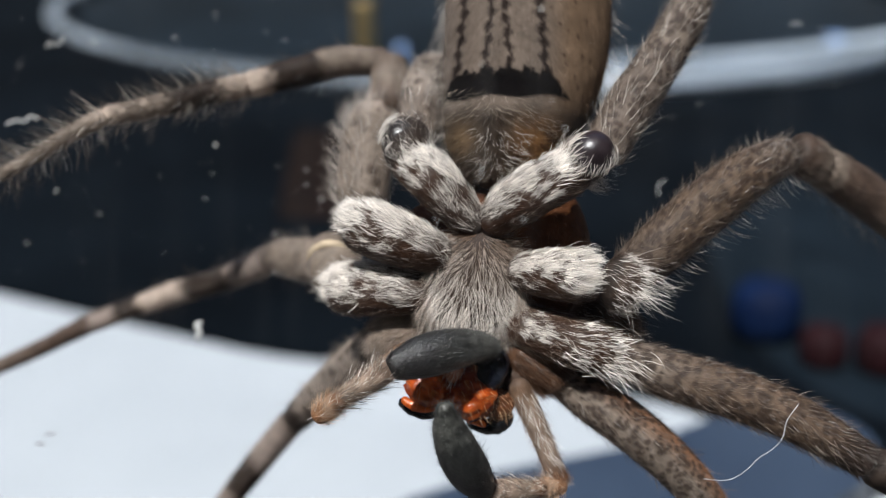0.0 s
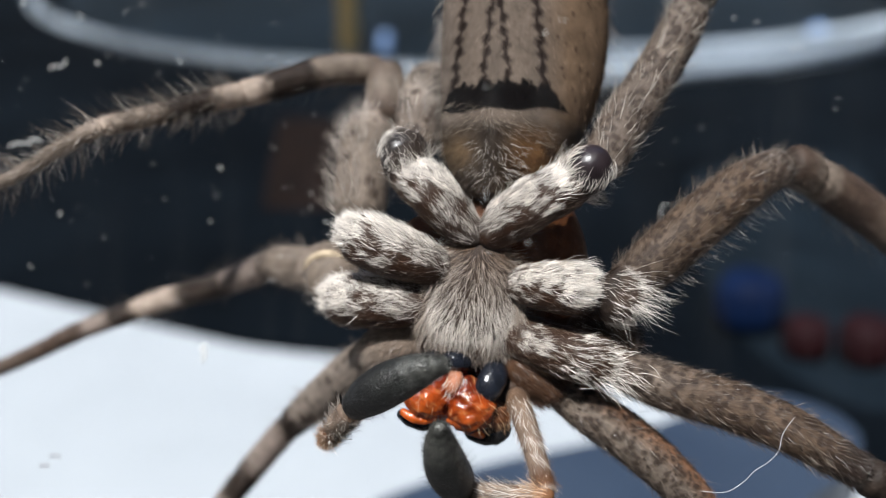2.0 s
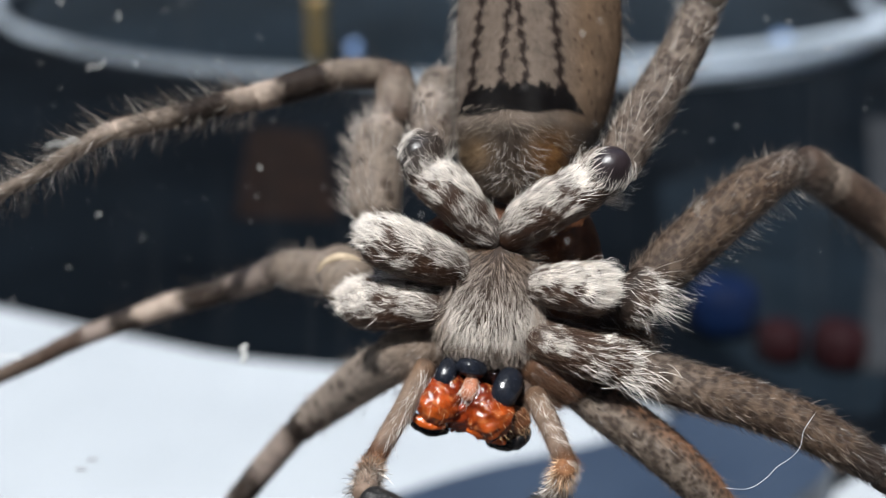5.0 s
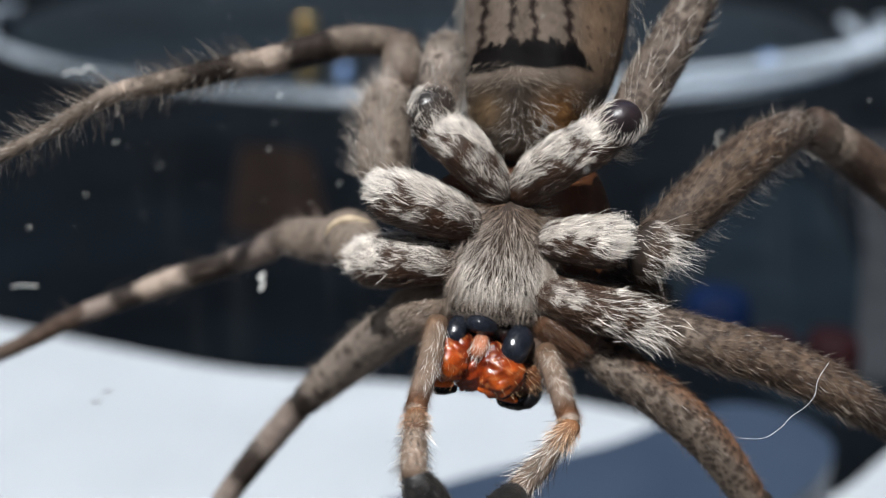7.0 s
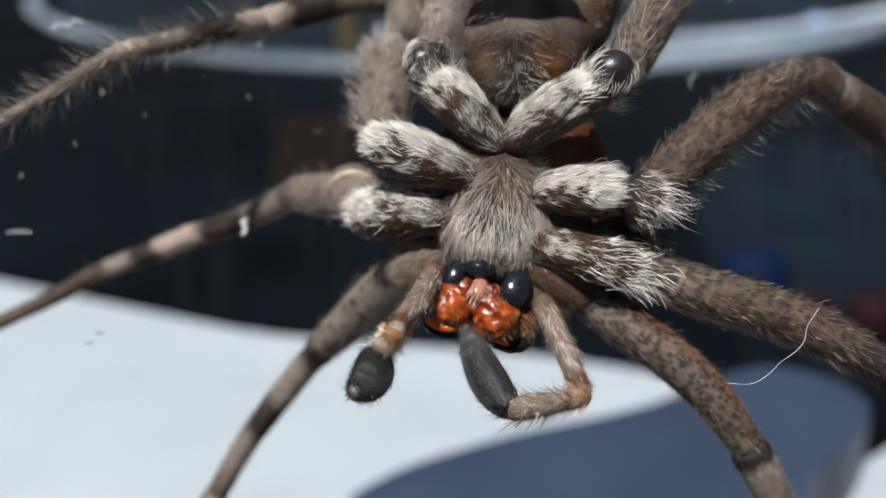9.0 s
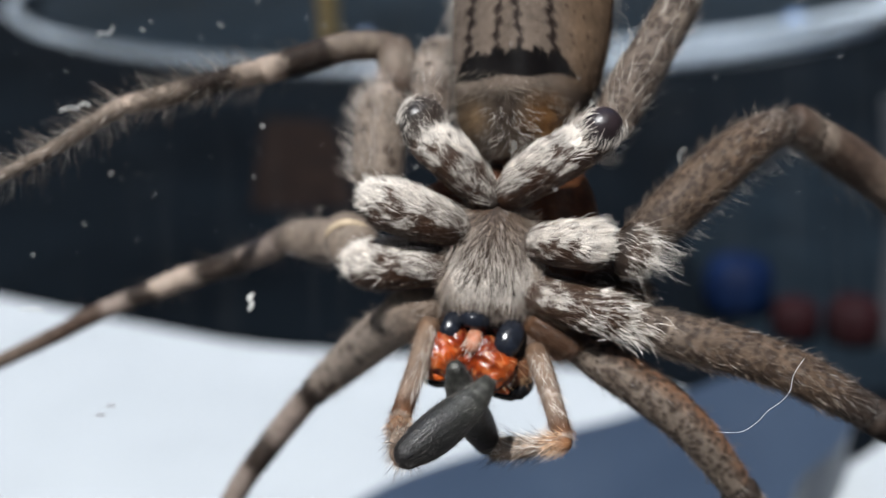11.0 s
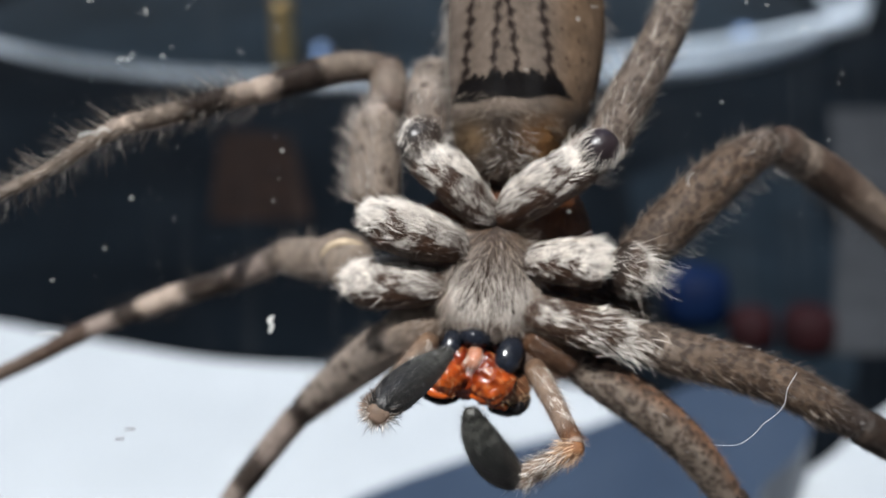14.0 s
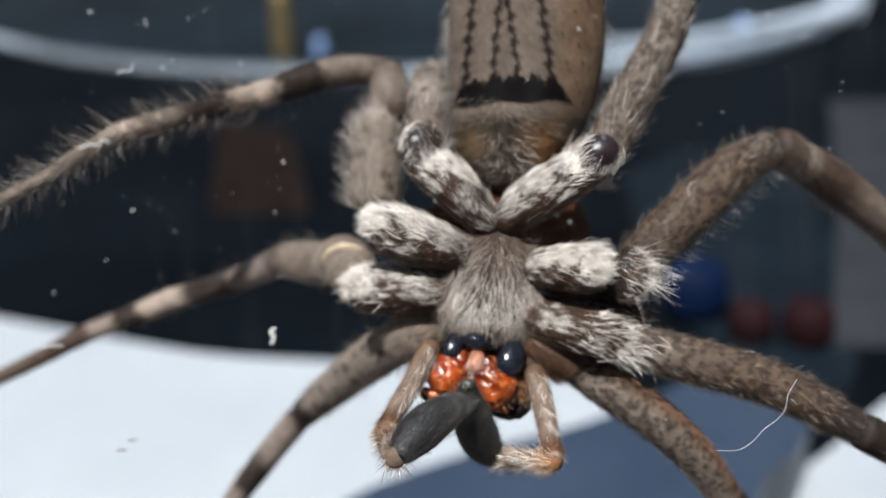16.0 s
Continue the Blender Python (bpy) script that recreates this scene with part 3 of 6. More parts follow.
segment("tibia", [(-2.4, 12.4, -7.2, 1.0), (-0.6, 12.6, -11, 1.0), (3.0, 12.4, -17, 0.95), (7.0, 12.0, -23, 0.8)], leg, GREY, 36, count=900)

# Third leg on the shaded side: femur upright, then bent out along the dish.
leg = coxa([(-1.45, 1.39, 0.7, 0.9), (-3.27, 2.15, 1.6, 1.38), (-5.1, 2.82, 1.5, 1.55), (-6.72, 3.39, 0.6, 1.4)], 41, (-50, 112), 2800)
segment("femur", [(-6.3, 4, -3, 1.38), (-6.22, 6.21, -4, 1.47), (-6.11, 8.4, -5.5, 1.38), (-5.7, 9.71, -7, 1.15)], leg,
        bands((0, GREY), (0.7, GREY), (0.85, PALE), (1, PALE)), 42, spots=20, spot_size=0.2, fringe=((420, 1.6, 90, 280, 38, 30, (0.36, 0.31, 0.27)), (80, 1.3, 0, 360, 50, 20, SILVER)))
segment("patella", [(-5.47, 9.78, -7.5, 1.15), (-5.02, 11.83, -9, 1.2), (-5.34, 13.54, -10, 1.1)], leg, bands((0, UMBER), (0.5, GREY), (1, UMBER)), 43, count=900)
segment("tibia", [(-5.14, 13.37, -10, 0.97), (-8.15, 13.22, -9.2, 1.06), (-10.72, 12.37, -8.2, 1.01), (-13.49, 11.35, -7, 0.87)], leg,
        bands((0, UMBER), (0.15, GREY), (0.42, GREY), (0.54, DARK), (0.8, DARK), (0.9, PALE), (1, PALE)), 44, slim=0.86, count=1600, fringe=((120, 1.5, 180, 360, 30, 20, GREY),))
segment("metatarsus", [(-13.16, 11.51, -7, 0.85), (-15.22, 10.87, -6, 0.85), (-17.52, 10.08, -5, 0.81), (-20.49, 9.16, -3.5, 0.65)], leg,
        bands((0, PALE), (0.2, PALE), (0.3, DARK), (0.6, DARK), (0.7, GREY), (0.88, GREY), (0.96, PALE), (1, PALE)), 45, slim=0.78, count=1600,
        fringe=((300, 1.7, 0, 360, 28, 15, GREY), (120, 1.6, 0, 360, 30, 20, SILVER)))
segment("tarsus", [(-20.19, 9.32, -3.5, 0.7), (-22.16, 8.12, -3, 0.6), (-24.6, 6.6, -3, 0.52), (-28.12, 5.13, -4, 0.48), (-30.86, 2.6, 0, 0.46), (-25.79, 0.98, 15, 0.4)], leg,
        bands((0, PALE), (0.15, GREY), (1, GREY)), 46, slim=0.72, count=1500, fringe=((420, 1.9, 0, 360, 22, 12, GREY), (160, 1.5, 0, 360, 25, 15, SILVER)))

# Second leg on the shaded side: reaches back, ringed with dark bands.
leg = coxa([(-2.3, -0.27, 0.4, 1.0), (-4.01, -0.12, 0.6, 1.4), (-5.81, -0.08, -0.5, 1.6), (-7.62, -0.16, -2.5, 1.5)], 51, (-50, 120), 2200)
segment("trochanter", [(-7.62, 0.47, -4, 1.5), (-8.14, 1.31, -6, 1.55), (-8.76, 1.52, -8, 1.3)], leg, bands((0, GREY), (0.6, GREY), (1, PALE)), 52, count=900)
segment("joint_rim", [(-9.44, 1.32, -5.6, 0.2), (-9.1, 1.9, -4.9, 0.24), (-8.28, 2.24, -4.4, 0.26), (-7.41, 2.08, -4.4, 0.24), (-6.86, 1.52, -4.6, 0.18)], leg, (0.5, 0.4, 0.28), 56, count=150, length=0.2, label="pale rim of a joint")
segment("femur", [(-8.32, 1.3, -7, 1.5), (-10.06, 1.27, -9.5, 1.55), (-12.52, 1.6, -12, 1.25)], leg, bands((0, PALE), (0.25, GREY), (0.8, GREY), (1, DARK)), 53, slim=0.86, count=1200, fringe=((60, 1.4, 0, 360, 40, 20, GREY),))
segment("tibia", [(-12.41, 1.6, -12, 1.03), (-14.5, 0.64, -14, 1.03), (-17.63, -0.37, -16.5, 0.95), (-21.22, -1.26, -18.5, 0.95)], leg,
        bands((0, DARK), (0.12, PINKISH), (0.4, PINKISH), (0.5, DARK), (0.78, DARK), (0.88, PALE), (1, PALE)), 54, slim=0.82, count=1300, fringe=((70, 1.5, 0, 360, 35, 20, GREY),))
segment("metatarsus", [(-20.91, -1.18, -18.5, 0.92), (-23.78, -2.24, -19.2, 0.80), (-27.22, -3.48, -20, 0.76), (-31.22, -5.34, -21, 0.67), (-40.34, -9.2, -23, 0.59)], leg,
        bands((0, PALE), (0.12, PALE), (0.2, DARK), (0.3, DARK), (0.36, PINKISH), (0.43, PINKISH), (0.5, UMBER), (0.7, UMBER), (1, GREY)), 55, slim=0.85, count=1300, fringe=((60, 1.3, 0, 360, 35, 20, GREY),))

# First leg on the shaded side: reaches down to the table.
leg = segment("leg", [(-2.38, -1.89, -1.4, 0.8), (-3.66, -2.32, -0.9, 1.35), (-5.19, -3.21, -2.8, 1.55)], spider, bands((0, (0.07, 0.036, 0.02)), (0.35, (0.19, 0.14, 0.105)), (1, (0.27, 0.22, 0.18))), 61, count=3000, length=0.5, label="grey-brown furry segment at the body")
segment("femur", [(-4.6, -2.94, -3.2, 1.5), (-6.62, -4.52, -7, 1.55), (-9.09, -6.78, -11.5, 1.4), (-11.64, -9.19, -15, 1.07)], leg,
        bands((0, (0.28, 0.23, 0.19)), (0.8, (0.25, 0.205, 0.17)), (0.9, DARK), (1, DARK)), 62, slim=0.86, spots=50, fringe=((140, 1.3, 0, 360, 45, 20, GREY),))
segment("tibia", [(-11.53, -9.05, -15, 1.10), (-13.4, -11.21, -16.2, 1.10), (-15.11, -13.32, -17.2, 1.06), (-17.01, -15.83, -18, 0.97), (-19.19, -19.43, -19, 0.92)], leg,
        bands((0, DARK), (0.1, PINKISH), (0.33, PINKISH), (0.42, DARK), (0.6, DARK), (0.68, PINKISH), (0.8, PINKISH), (1, UMBER)), 63, slim=0.8, count=1500, fringe=((70, 1.2, 0, 360, 45, 20, GREY),))
segment("metatarsus", [(-18.99, -19.04, -19, 0.95), (-20.69, -22.43, -18, 0.8), (-20.01, -24.27, -8, 0.6), (-13.78, -17.28, 15, 0.4)], leg, GREY, 64, count=700)

# Third leg on the sunny side.
leg = coxa([(1.53, 0.84, 0.8, 0.9), (2.82, 0.78, 2.1, 1.25), (4.25, 0.66, 2.7, 1.42), (5.52, 0.6, 2.6, 1.35)], 71, (72, 235), 3400, span=(0.02, 0.9), cover=0.95)
seam = (6.29, 0.64, 2.4)[0]
segment("trochanter", [(5.92, 0.64, 2.3, 1.4), (6.51, 0.42, 2.4, 1.45), (7.43, 0.12, 1.6, 1.2)], leg, bands((0, DARK), (0.35, DARK), (0.5, UMBER), (1, GREY)), 72, fur=(0.62, 0.56, 0.5), count=1100, length=0.6, width=0.02,
        fringe=((70, 1.3, -60, 150, 62, 60, WHITISH),), label="joint with long curling white hairs", keep=lambda p: p[:, 0] > seam - 0.25)
segment("femur", [(7.01, 0.31, 0.8, 1.08), (8.73, 1.88, 1, 1.40), (11.1, 3.87, 0.6, 1.48), (13.67, 5.74, -0.4, 1.36), (16.48, 7.15, -1.8, 1.00)], leg,
        bands((0, FAWN), (0.35, (0.098, 0.068, 0.047)), (0.75, (0.098, 0.066, 0.044)), (0.93, FAWN), (1, DARK)), 73, slim=0.94, count=3000, spots=800, spot_size=0.115,
        fringe=((150, 1.5, -50, 15, 16, 38, (0.7, 0.64, 0.57)), (200, 0.8, 0, 360, 46, 25, GREY), (60, 0.9, 150, 220, 30, 30, GREY)))
segment("patella", [(16.42, 7.15, -1.8, 1.15), (17.36, 6.89, -2.2, 1.15), (18.56, 6.38, -3, 1.1)], leg, bands((0, DARK), (0.35, UMBER), (1, GREY)), 74, count=900)
segment("tibia", [(18.19, 6.58, -2.8, 1.1), (20.33, 5.59, -4, 1.25), (23.35, 3.77, -5.2, 1.2), (29.49, -1.19, -6, 1.0), (24.08, -4.56, 15, 0.5)], leg,
        bands((0, UMBER), (0.08, GREY), (0.16, UMBER), (0.4, UMBER), (0.6, GREY), (1, GREY)), 75, count=1800, fringe=((160, 2.0, -80, 10, 45, 35, GREY),))

sweep(leg, 76, (6.8, 0.7, 2.9), (0.6, 0.9, 0.5), (0.95, -0.5, -0.1), 130, 2.3, "long white hairs sweeping off the joint")
# Second leg on the sunny side.
leg = coxa([(0.7, -1.3, -0.1, 0.9), (2.4, -1.9, 0.9, 1.3), (4.6, -2.62, 1.8, 1.42), (6.76, -3.22, 1.8, 1.3)], 81, (30, 150), 2300, 1500, cover=0.12)
segment("femur", [(6.68, -3.26, 1.4, 1.20), (9.08, -4.14, 2, 1.50), (11.96, -4.97, 2.6, 1.55), (14.84, -6.08, 3, 1.46), (17.28, -7.49, 3, 1.25), (18.78, -8.45, 3, 0.99)], leg,
        bands((0, UMBER), (0.12, GREY), (0.3, (0.105, 0.072, 0.05)), (0.72, (0.105, 0.07, 0.047)), (0.82, DARK), (1, DARK)), 82, slim=0.78, count=3400, spots=800, spot_size=0.115, reach=(0.04, 0.8),
        fringe=((40, 0.9, -60, 60, 62, 40, (0.4, 0.34, 0.29)), (420, 0.75, -60, 20, 52, 35, (0.3, 0.25, 0.21)), (260, 0.8, 0, 360, 50, 25, GREY)))
segment("tibia", [(18.59, -8.31, 3, 1.15), (22.11, -10.18, 2, 1.2), (25.14, -12.09, 4, 1.1), (24.08, -11.53, 15, 0.5)], leg, bands((0, DARK), (0.12, DARK), (0.2, GREY), (1, GREY)), 83, slim=0.85, count=1200, spots=40)

segment("trochanter", [(4.6, -1.5, -0.6, 1.3), (6.2, -2.0, 0.0, 1.5), (7.9, -2.9, 0.6, 1.25)], leg, bands((0, (0.045, 0.022, 0.012)), (0.5, (0.07, 0.038, 0.022)), (1, (0.1, 0.066, 0.045))), 84, count=3000, length=0.5, width=0.016,
        fringe=((60, 1.0, 20, 200, 55, 50, (0.6, 0.53, 0.46)),), label="dark brown furry joint")
sweep(leg, 86, (6.6, -3.6, 3.0), (1.3, 0.7, 0.3), (0.9, -0.7, 0.0), 110, 1.2, "white hairs curling off the leg's base")
# First leg on the sunny side: reaches down to the table.
leg = segment("leg", [(1.44, -2.74, 0, 1.0), (2.88, -3.6, 0, 1.4), (4.37, -4.61, -0.4, 1.5)], spider, (0.09, 0.045, 0.024), 91, count=2600, length=0.5, label="brown furry segment at the body")
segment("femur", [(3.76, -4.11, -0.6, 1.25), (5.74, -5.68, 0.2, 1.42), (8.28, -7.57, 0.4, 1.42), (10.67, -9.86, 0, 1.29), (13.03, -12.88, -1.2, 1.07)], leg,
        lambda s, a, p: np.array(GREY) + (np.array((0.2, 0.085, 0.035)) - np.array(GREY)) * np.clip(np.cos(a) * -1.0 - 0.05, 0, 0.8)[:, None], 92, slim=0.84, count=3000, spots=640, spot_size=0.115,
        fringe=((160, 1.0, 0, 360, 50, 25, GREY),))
segment("tibia", [(12.88, -12.67, -1.2, 1.25), (14.45, -15.35, -2, 1.2), (16.3, -19.1, -4, 1.1)], leg, bands((0, DARK), (0.15, DARK), (0.25, PINKISH), (0.5, GREY), (1, GREY)), 93, slim=0.85, count=1200)
segment("metatarsus", [(16.23, -18.94, -4, 1.0), (15.32, -19.61, 2, 0.8), (11.56, -16.46, 15, 0.45)], leg, GREY, 94, count=700)


def abdomen():
    rng = np.random.default_rng(3)
    limb = Limb([(0.66, 5.08, -0.5, 0.9), (0.86, 6.43, -1, 2.3), (1.25, 7.97, -1.6, 3.3), (1.94, 9.84, -2.2, 4.0), (2.52, 12.47, -2.6, 4.35), (2.68, 15.37, -2.7, 4.4), (2.69, 19.04, -2.8, 4.0), (2.7, 22.76, -3, 2.2)], 150, 170, 0.85, 0.9)
    lines = ((-0.83, -1.2), (0.55, 0.2), (1.2, 1.5), (2.95, 3.25))
    wob = rng.uniform(0, 6.28, 8)
    dots = limb.at(rng.uniform(0.25, 0.95, 420), np.radians(rng.uniform(-20, 200, 420)))[0]
    dot_size = rng.uniform(0.05, 0.11, 420)
    def colour(s, a, p):
        x, y, z = p.T
        c = np.tile(np.array((0.132, 0.104, 0.083)), (len(p), 1))
        def blend(w, tone):
            w = np.clip(w, 0, 1)[:, None]
            c[:] = c * (1 - w) + np.array(tone) * w
        # right flank browner; left flank painted paler as the sunlit side
        blend((x - 3.0) / 1.4 * 0.9, (0.14, 0.094, 0.06))
        blend((-0.9 - x) / 1.2 * 0.7, (0.17, 0.14, 0.12))
        # lobes below the band, amber and tan, on a base darkened as if shaded
        low = np.clip((9.3 - y) / 0.6, 0, 1)
        blend(low * 0.9, (0.05, 0.038, 0.029))
        blend(low * np.exp(-(((x - 2.7) / 1.1) ** 2 + ((y - 7.3) / 1.2) ** 2)) * 0.95, (0.2, 0.1, 0.035))
        blend(low * np.exp(-(((x + 1.0) / 0.75) ** 2 + ((y - 7.6) / 0.9) ** 2)) * 0.8, (0.17, 0.112, 0.06))
        for dx, dy in ((0.3, 8.35), (0.95, 8.35), (0.38, 7.5), (0.88, 7.5)):
            blend(np.exp(-(((x - dx) / 0.2) ** 2 + ((y - dy) / 0.36) ** 2)) * 0.95, DARK)
        blend(np.clip((6.4 - y) / 0.8, 0, 1) * 0.7, (0.12, 0.085, 0.06))
        near = np.full(len(p), 9.0)
        for q, r in zip(dots, dot_size):
            near = np.minimum(near, np.linalg.norm(p - q, axis=1) / r)
        blend(np.clip(1.5 - near, 0, 1) * np.clip(0.3 + (x - 2.2) * 0.5, 0.3, 0.95) * np.where(y > 9.4, 1, 0.3), (0.05, 0.03, 0.02))
        for k, (top, bottom) in enumerate(lines):
            f = (14.1 - y) / 3.0
            centre = top + (bottom - top) * f + 0.06 * np.sin(y * 5 + wob[k]) + 0.03 * np.sin(y * 17 + wob[k + 4])
            wide = (0.14, 0.13, 0.13, 0.17)[k] * (1 + 0.5 * np.sin(y * 9 + wob[k]))
            blend(np.clip(1.6 - np.abs(x - centre) / np.maximum(wide, 0.03), 0, 1) * (y > 9.8), (0.02, 0.014, 0.012))
        rise = np.clip((y - 9.6 - 0.08 * np.sin(x * 2.2 + 0.6)) / 0.08, 0, 1)
        top = 11.15 - 0.12 * (x - 1.0) ** 2 * 0.35 + 0.12 * np.sin(x * 6) + 0.08 * np.sin(x * 15)
        sides = np.clip((x + 2.1 - (y - 9.45) * 0.45) / 0.1, 0, 1) * np.clip((4.7 - (y - 9.45) * 0.8 - x) / 0.1, 0, 1)
        blend(rise * np.clip((top - y) / 0.1, 0, 1) * sides * (z > -3), (0.006, 0.005, 0.005))
        return c
    piece = Piece()
    piece.limb(limb, colour)
    def down(p, t):
        return -t + np.array([0.35, 0, 0]) * np.sign(p[:, :1] - 1.2)
    piece.fur(limb, 26000, 0.4, 0.016, 80, 6, colour, rng, towards=down, reach=lambda s, a: np.where(s < 0.42, 0.5, 1.0))
    piece.fur(limb, 5000, 0.45, 0.014, 70, 16, lambda s, a, p: colour(s, a, p) * 1.7, rng, towards=down, span=(0.48, 0.98))
    # lower part: fine hair that fans out from the middle, and a tuft at the waist
    def fan(p, t):
        return np.stack([(p[:, 0] - 0.6) * 0.9, np.full(len(p), -0.9), np.zeros(len(p))], 1)
    piece.fur(limb, 3600, 0.55, 0.013, 64, 24, lambda s, a, p: colour(s, a, p) * 1.1 + 0.006, rng, towards=fan, span=(0.03, 0.31), angles=(0, 180))
    piece.fur(limb, 420, 0.6, 0.013, 62, 40, (0.3, 0.25, 0.2), rng, towards=fan, span=(0.24, 0.34), angles=(0, 180))
    piece.fur(limb, 150, 0.8, 0.015, 40, 75, (0.5, 0.45, 0.4), rng, towards=fan, span=(0.06, 0.22), angles=(60, 125))
    piece.fur(limb, 60, 0.7, 0.02, 45, 70, (0.34, 0.3, 0.26), rng, towards=fan, span=(0.02, 0.12), angles=(40, 140))
    piece.fur(limb, 1500, 1.0, 0.015, 38, 25, (0.5, 0.45, 0.4), rng, angles=(-50, 12), span=(0.2, 0.98), towards=down)
    piece.fur(limb, 1500, 1.0, 0.015, 38, 25, (0.5, 0.45, 0.4), rng, angles=(168, 230), span=(0.2, 0.98), towards=down)
    piece.fur(limb, 120, 0.45, 0.018, 72, 25, (0.1, 0.08, 0.065), rng, span=(0.02, 0.2), towards=down)
    piece.link("abdomen", spider, "grey abdomen with a black band and four dark lines", SOFTFUR, SOFTFUR)


def carapace():
    rng = np.random.default_rng(4)
    limb = Limb([(0.47, 6.2, -3.6, 2.2), (0.81, 4.18, -2.7, 4.5), (0.72, 1.72, -2.1, 5.3), (0.09, -0.7, -1.9, 5.2), (-0.36, -2.81, -2.2, 4.1), (-0.76, -4.32, -2.4, 2.3)], 50, 60, 0.45, 0.9)
    piece = Piece()
    piece.limb(limb, bands((0, (0.05, 0.02, 0.009)), (0.4, (0.1, 0.034, 0.01)), (0.7, (0.08, 0.034, 0.016)), (1, (0.08, 0.04, 0.022))))
    piece.fur(limb, 9000, 0.45, 0.014, 74, 12, lambda s, a, p: np.where(rng.random((len(p), 1)) < 0.35, np.array([[0.3, 0.13, 0.05]]), np.array([[0.1, 0.038, 0.014]])), rng)
    piece.fur(limb, 700, 0.9, 0.018, 40, 20, TAN, rng, angles=(-40, 30))
    piece.link("carapace", spider, "rust-brown shell behind the legs")


def sternum():
    rng = np.random.default_rng(5)
    limb = Limb([(0.1, 3.15, 1, 0.75), (-0.05, 2.02, 1.3, 1.5), (-0.27, 0.61, 1.3, 2.1), (-0.44, -0.66, 1.2, 2.25), (-0.55, -1.6, 1, 1.9), (-0.59, -2.2, 0.6, 1.2)], 50, 50, 0.3, 0.9)
    piece = Piece()
    piece.limb(limb, (0.036, 0.023, 0.016))
    middle = np.array([(0.02, 2.02, 1)])
    def outward(p, t):
        d = p - middle
        d[:, 1] -= 0.6
        return d
    def tone(s, a, p):
        w = np.clip(s * 2.2 - 0.25, 0, 1)[:, None]
        return np.array((0.16, 0.1, 0.062)) * (1 - w) + np.array((0.72, 0.65, 0.58)) * w
    piece.fur(limb, 3900, 0.95, 0.017, 80, 8, tone, rng, angles=(-10, 190), towards=outward)
    piece.fur(limb, 800, 1.15, 0.02, 72, 20, tone, rng, angles=(0, 180), towards=outward)
    edge_tone = lambda s, a, p: np.array((0.5, 0.41, 0.34)) * rng.uniform(0.5, 1.3, (len(p), 1))
    piece.fur(limb, 1300, 1.3, 0.018, 58, 35, edge_tone, rng, angles=(-25, 25), towards=outward)
    piece.fur(limb, 1300, 1.3, 0.018, 58, 35, edge_tone, rng, angles=(155, 205), towards=outward)
    ob = piece.link("sternum", spider, "shield-shaped breastplate with radiating silvery hair")
    # hairy fold between breastplate and mouth
    rng = np.random.default_rng(6)
    fold = Limb([(-3.42, -2.1, -0.5, 0.7), (-1.64, -2.07, 0.45, 0.85), (-0.22, -2.2, 0.58, 0.9), (1.68, -2.56, 0.13, 0.75)], 30, 24, 0.8, 0.8)
    piece = Piece()
    piece.limb(fold, UMBER)
    piece.fur(fold, 1500, 0.62, 0.02, 60, 25, lambda s, a, p: np.array((0.26, 0.215, 0.18)) * rng.uniform(0.5, 1.8, (len(p), 1)), rng, angles=(-40, 220), towards=lambda p, t: p * 0 + np.array([0.05, -1.0, 0.2]))
    piece.link("collar", ob, "greyish hairy fold")


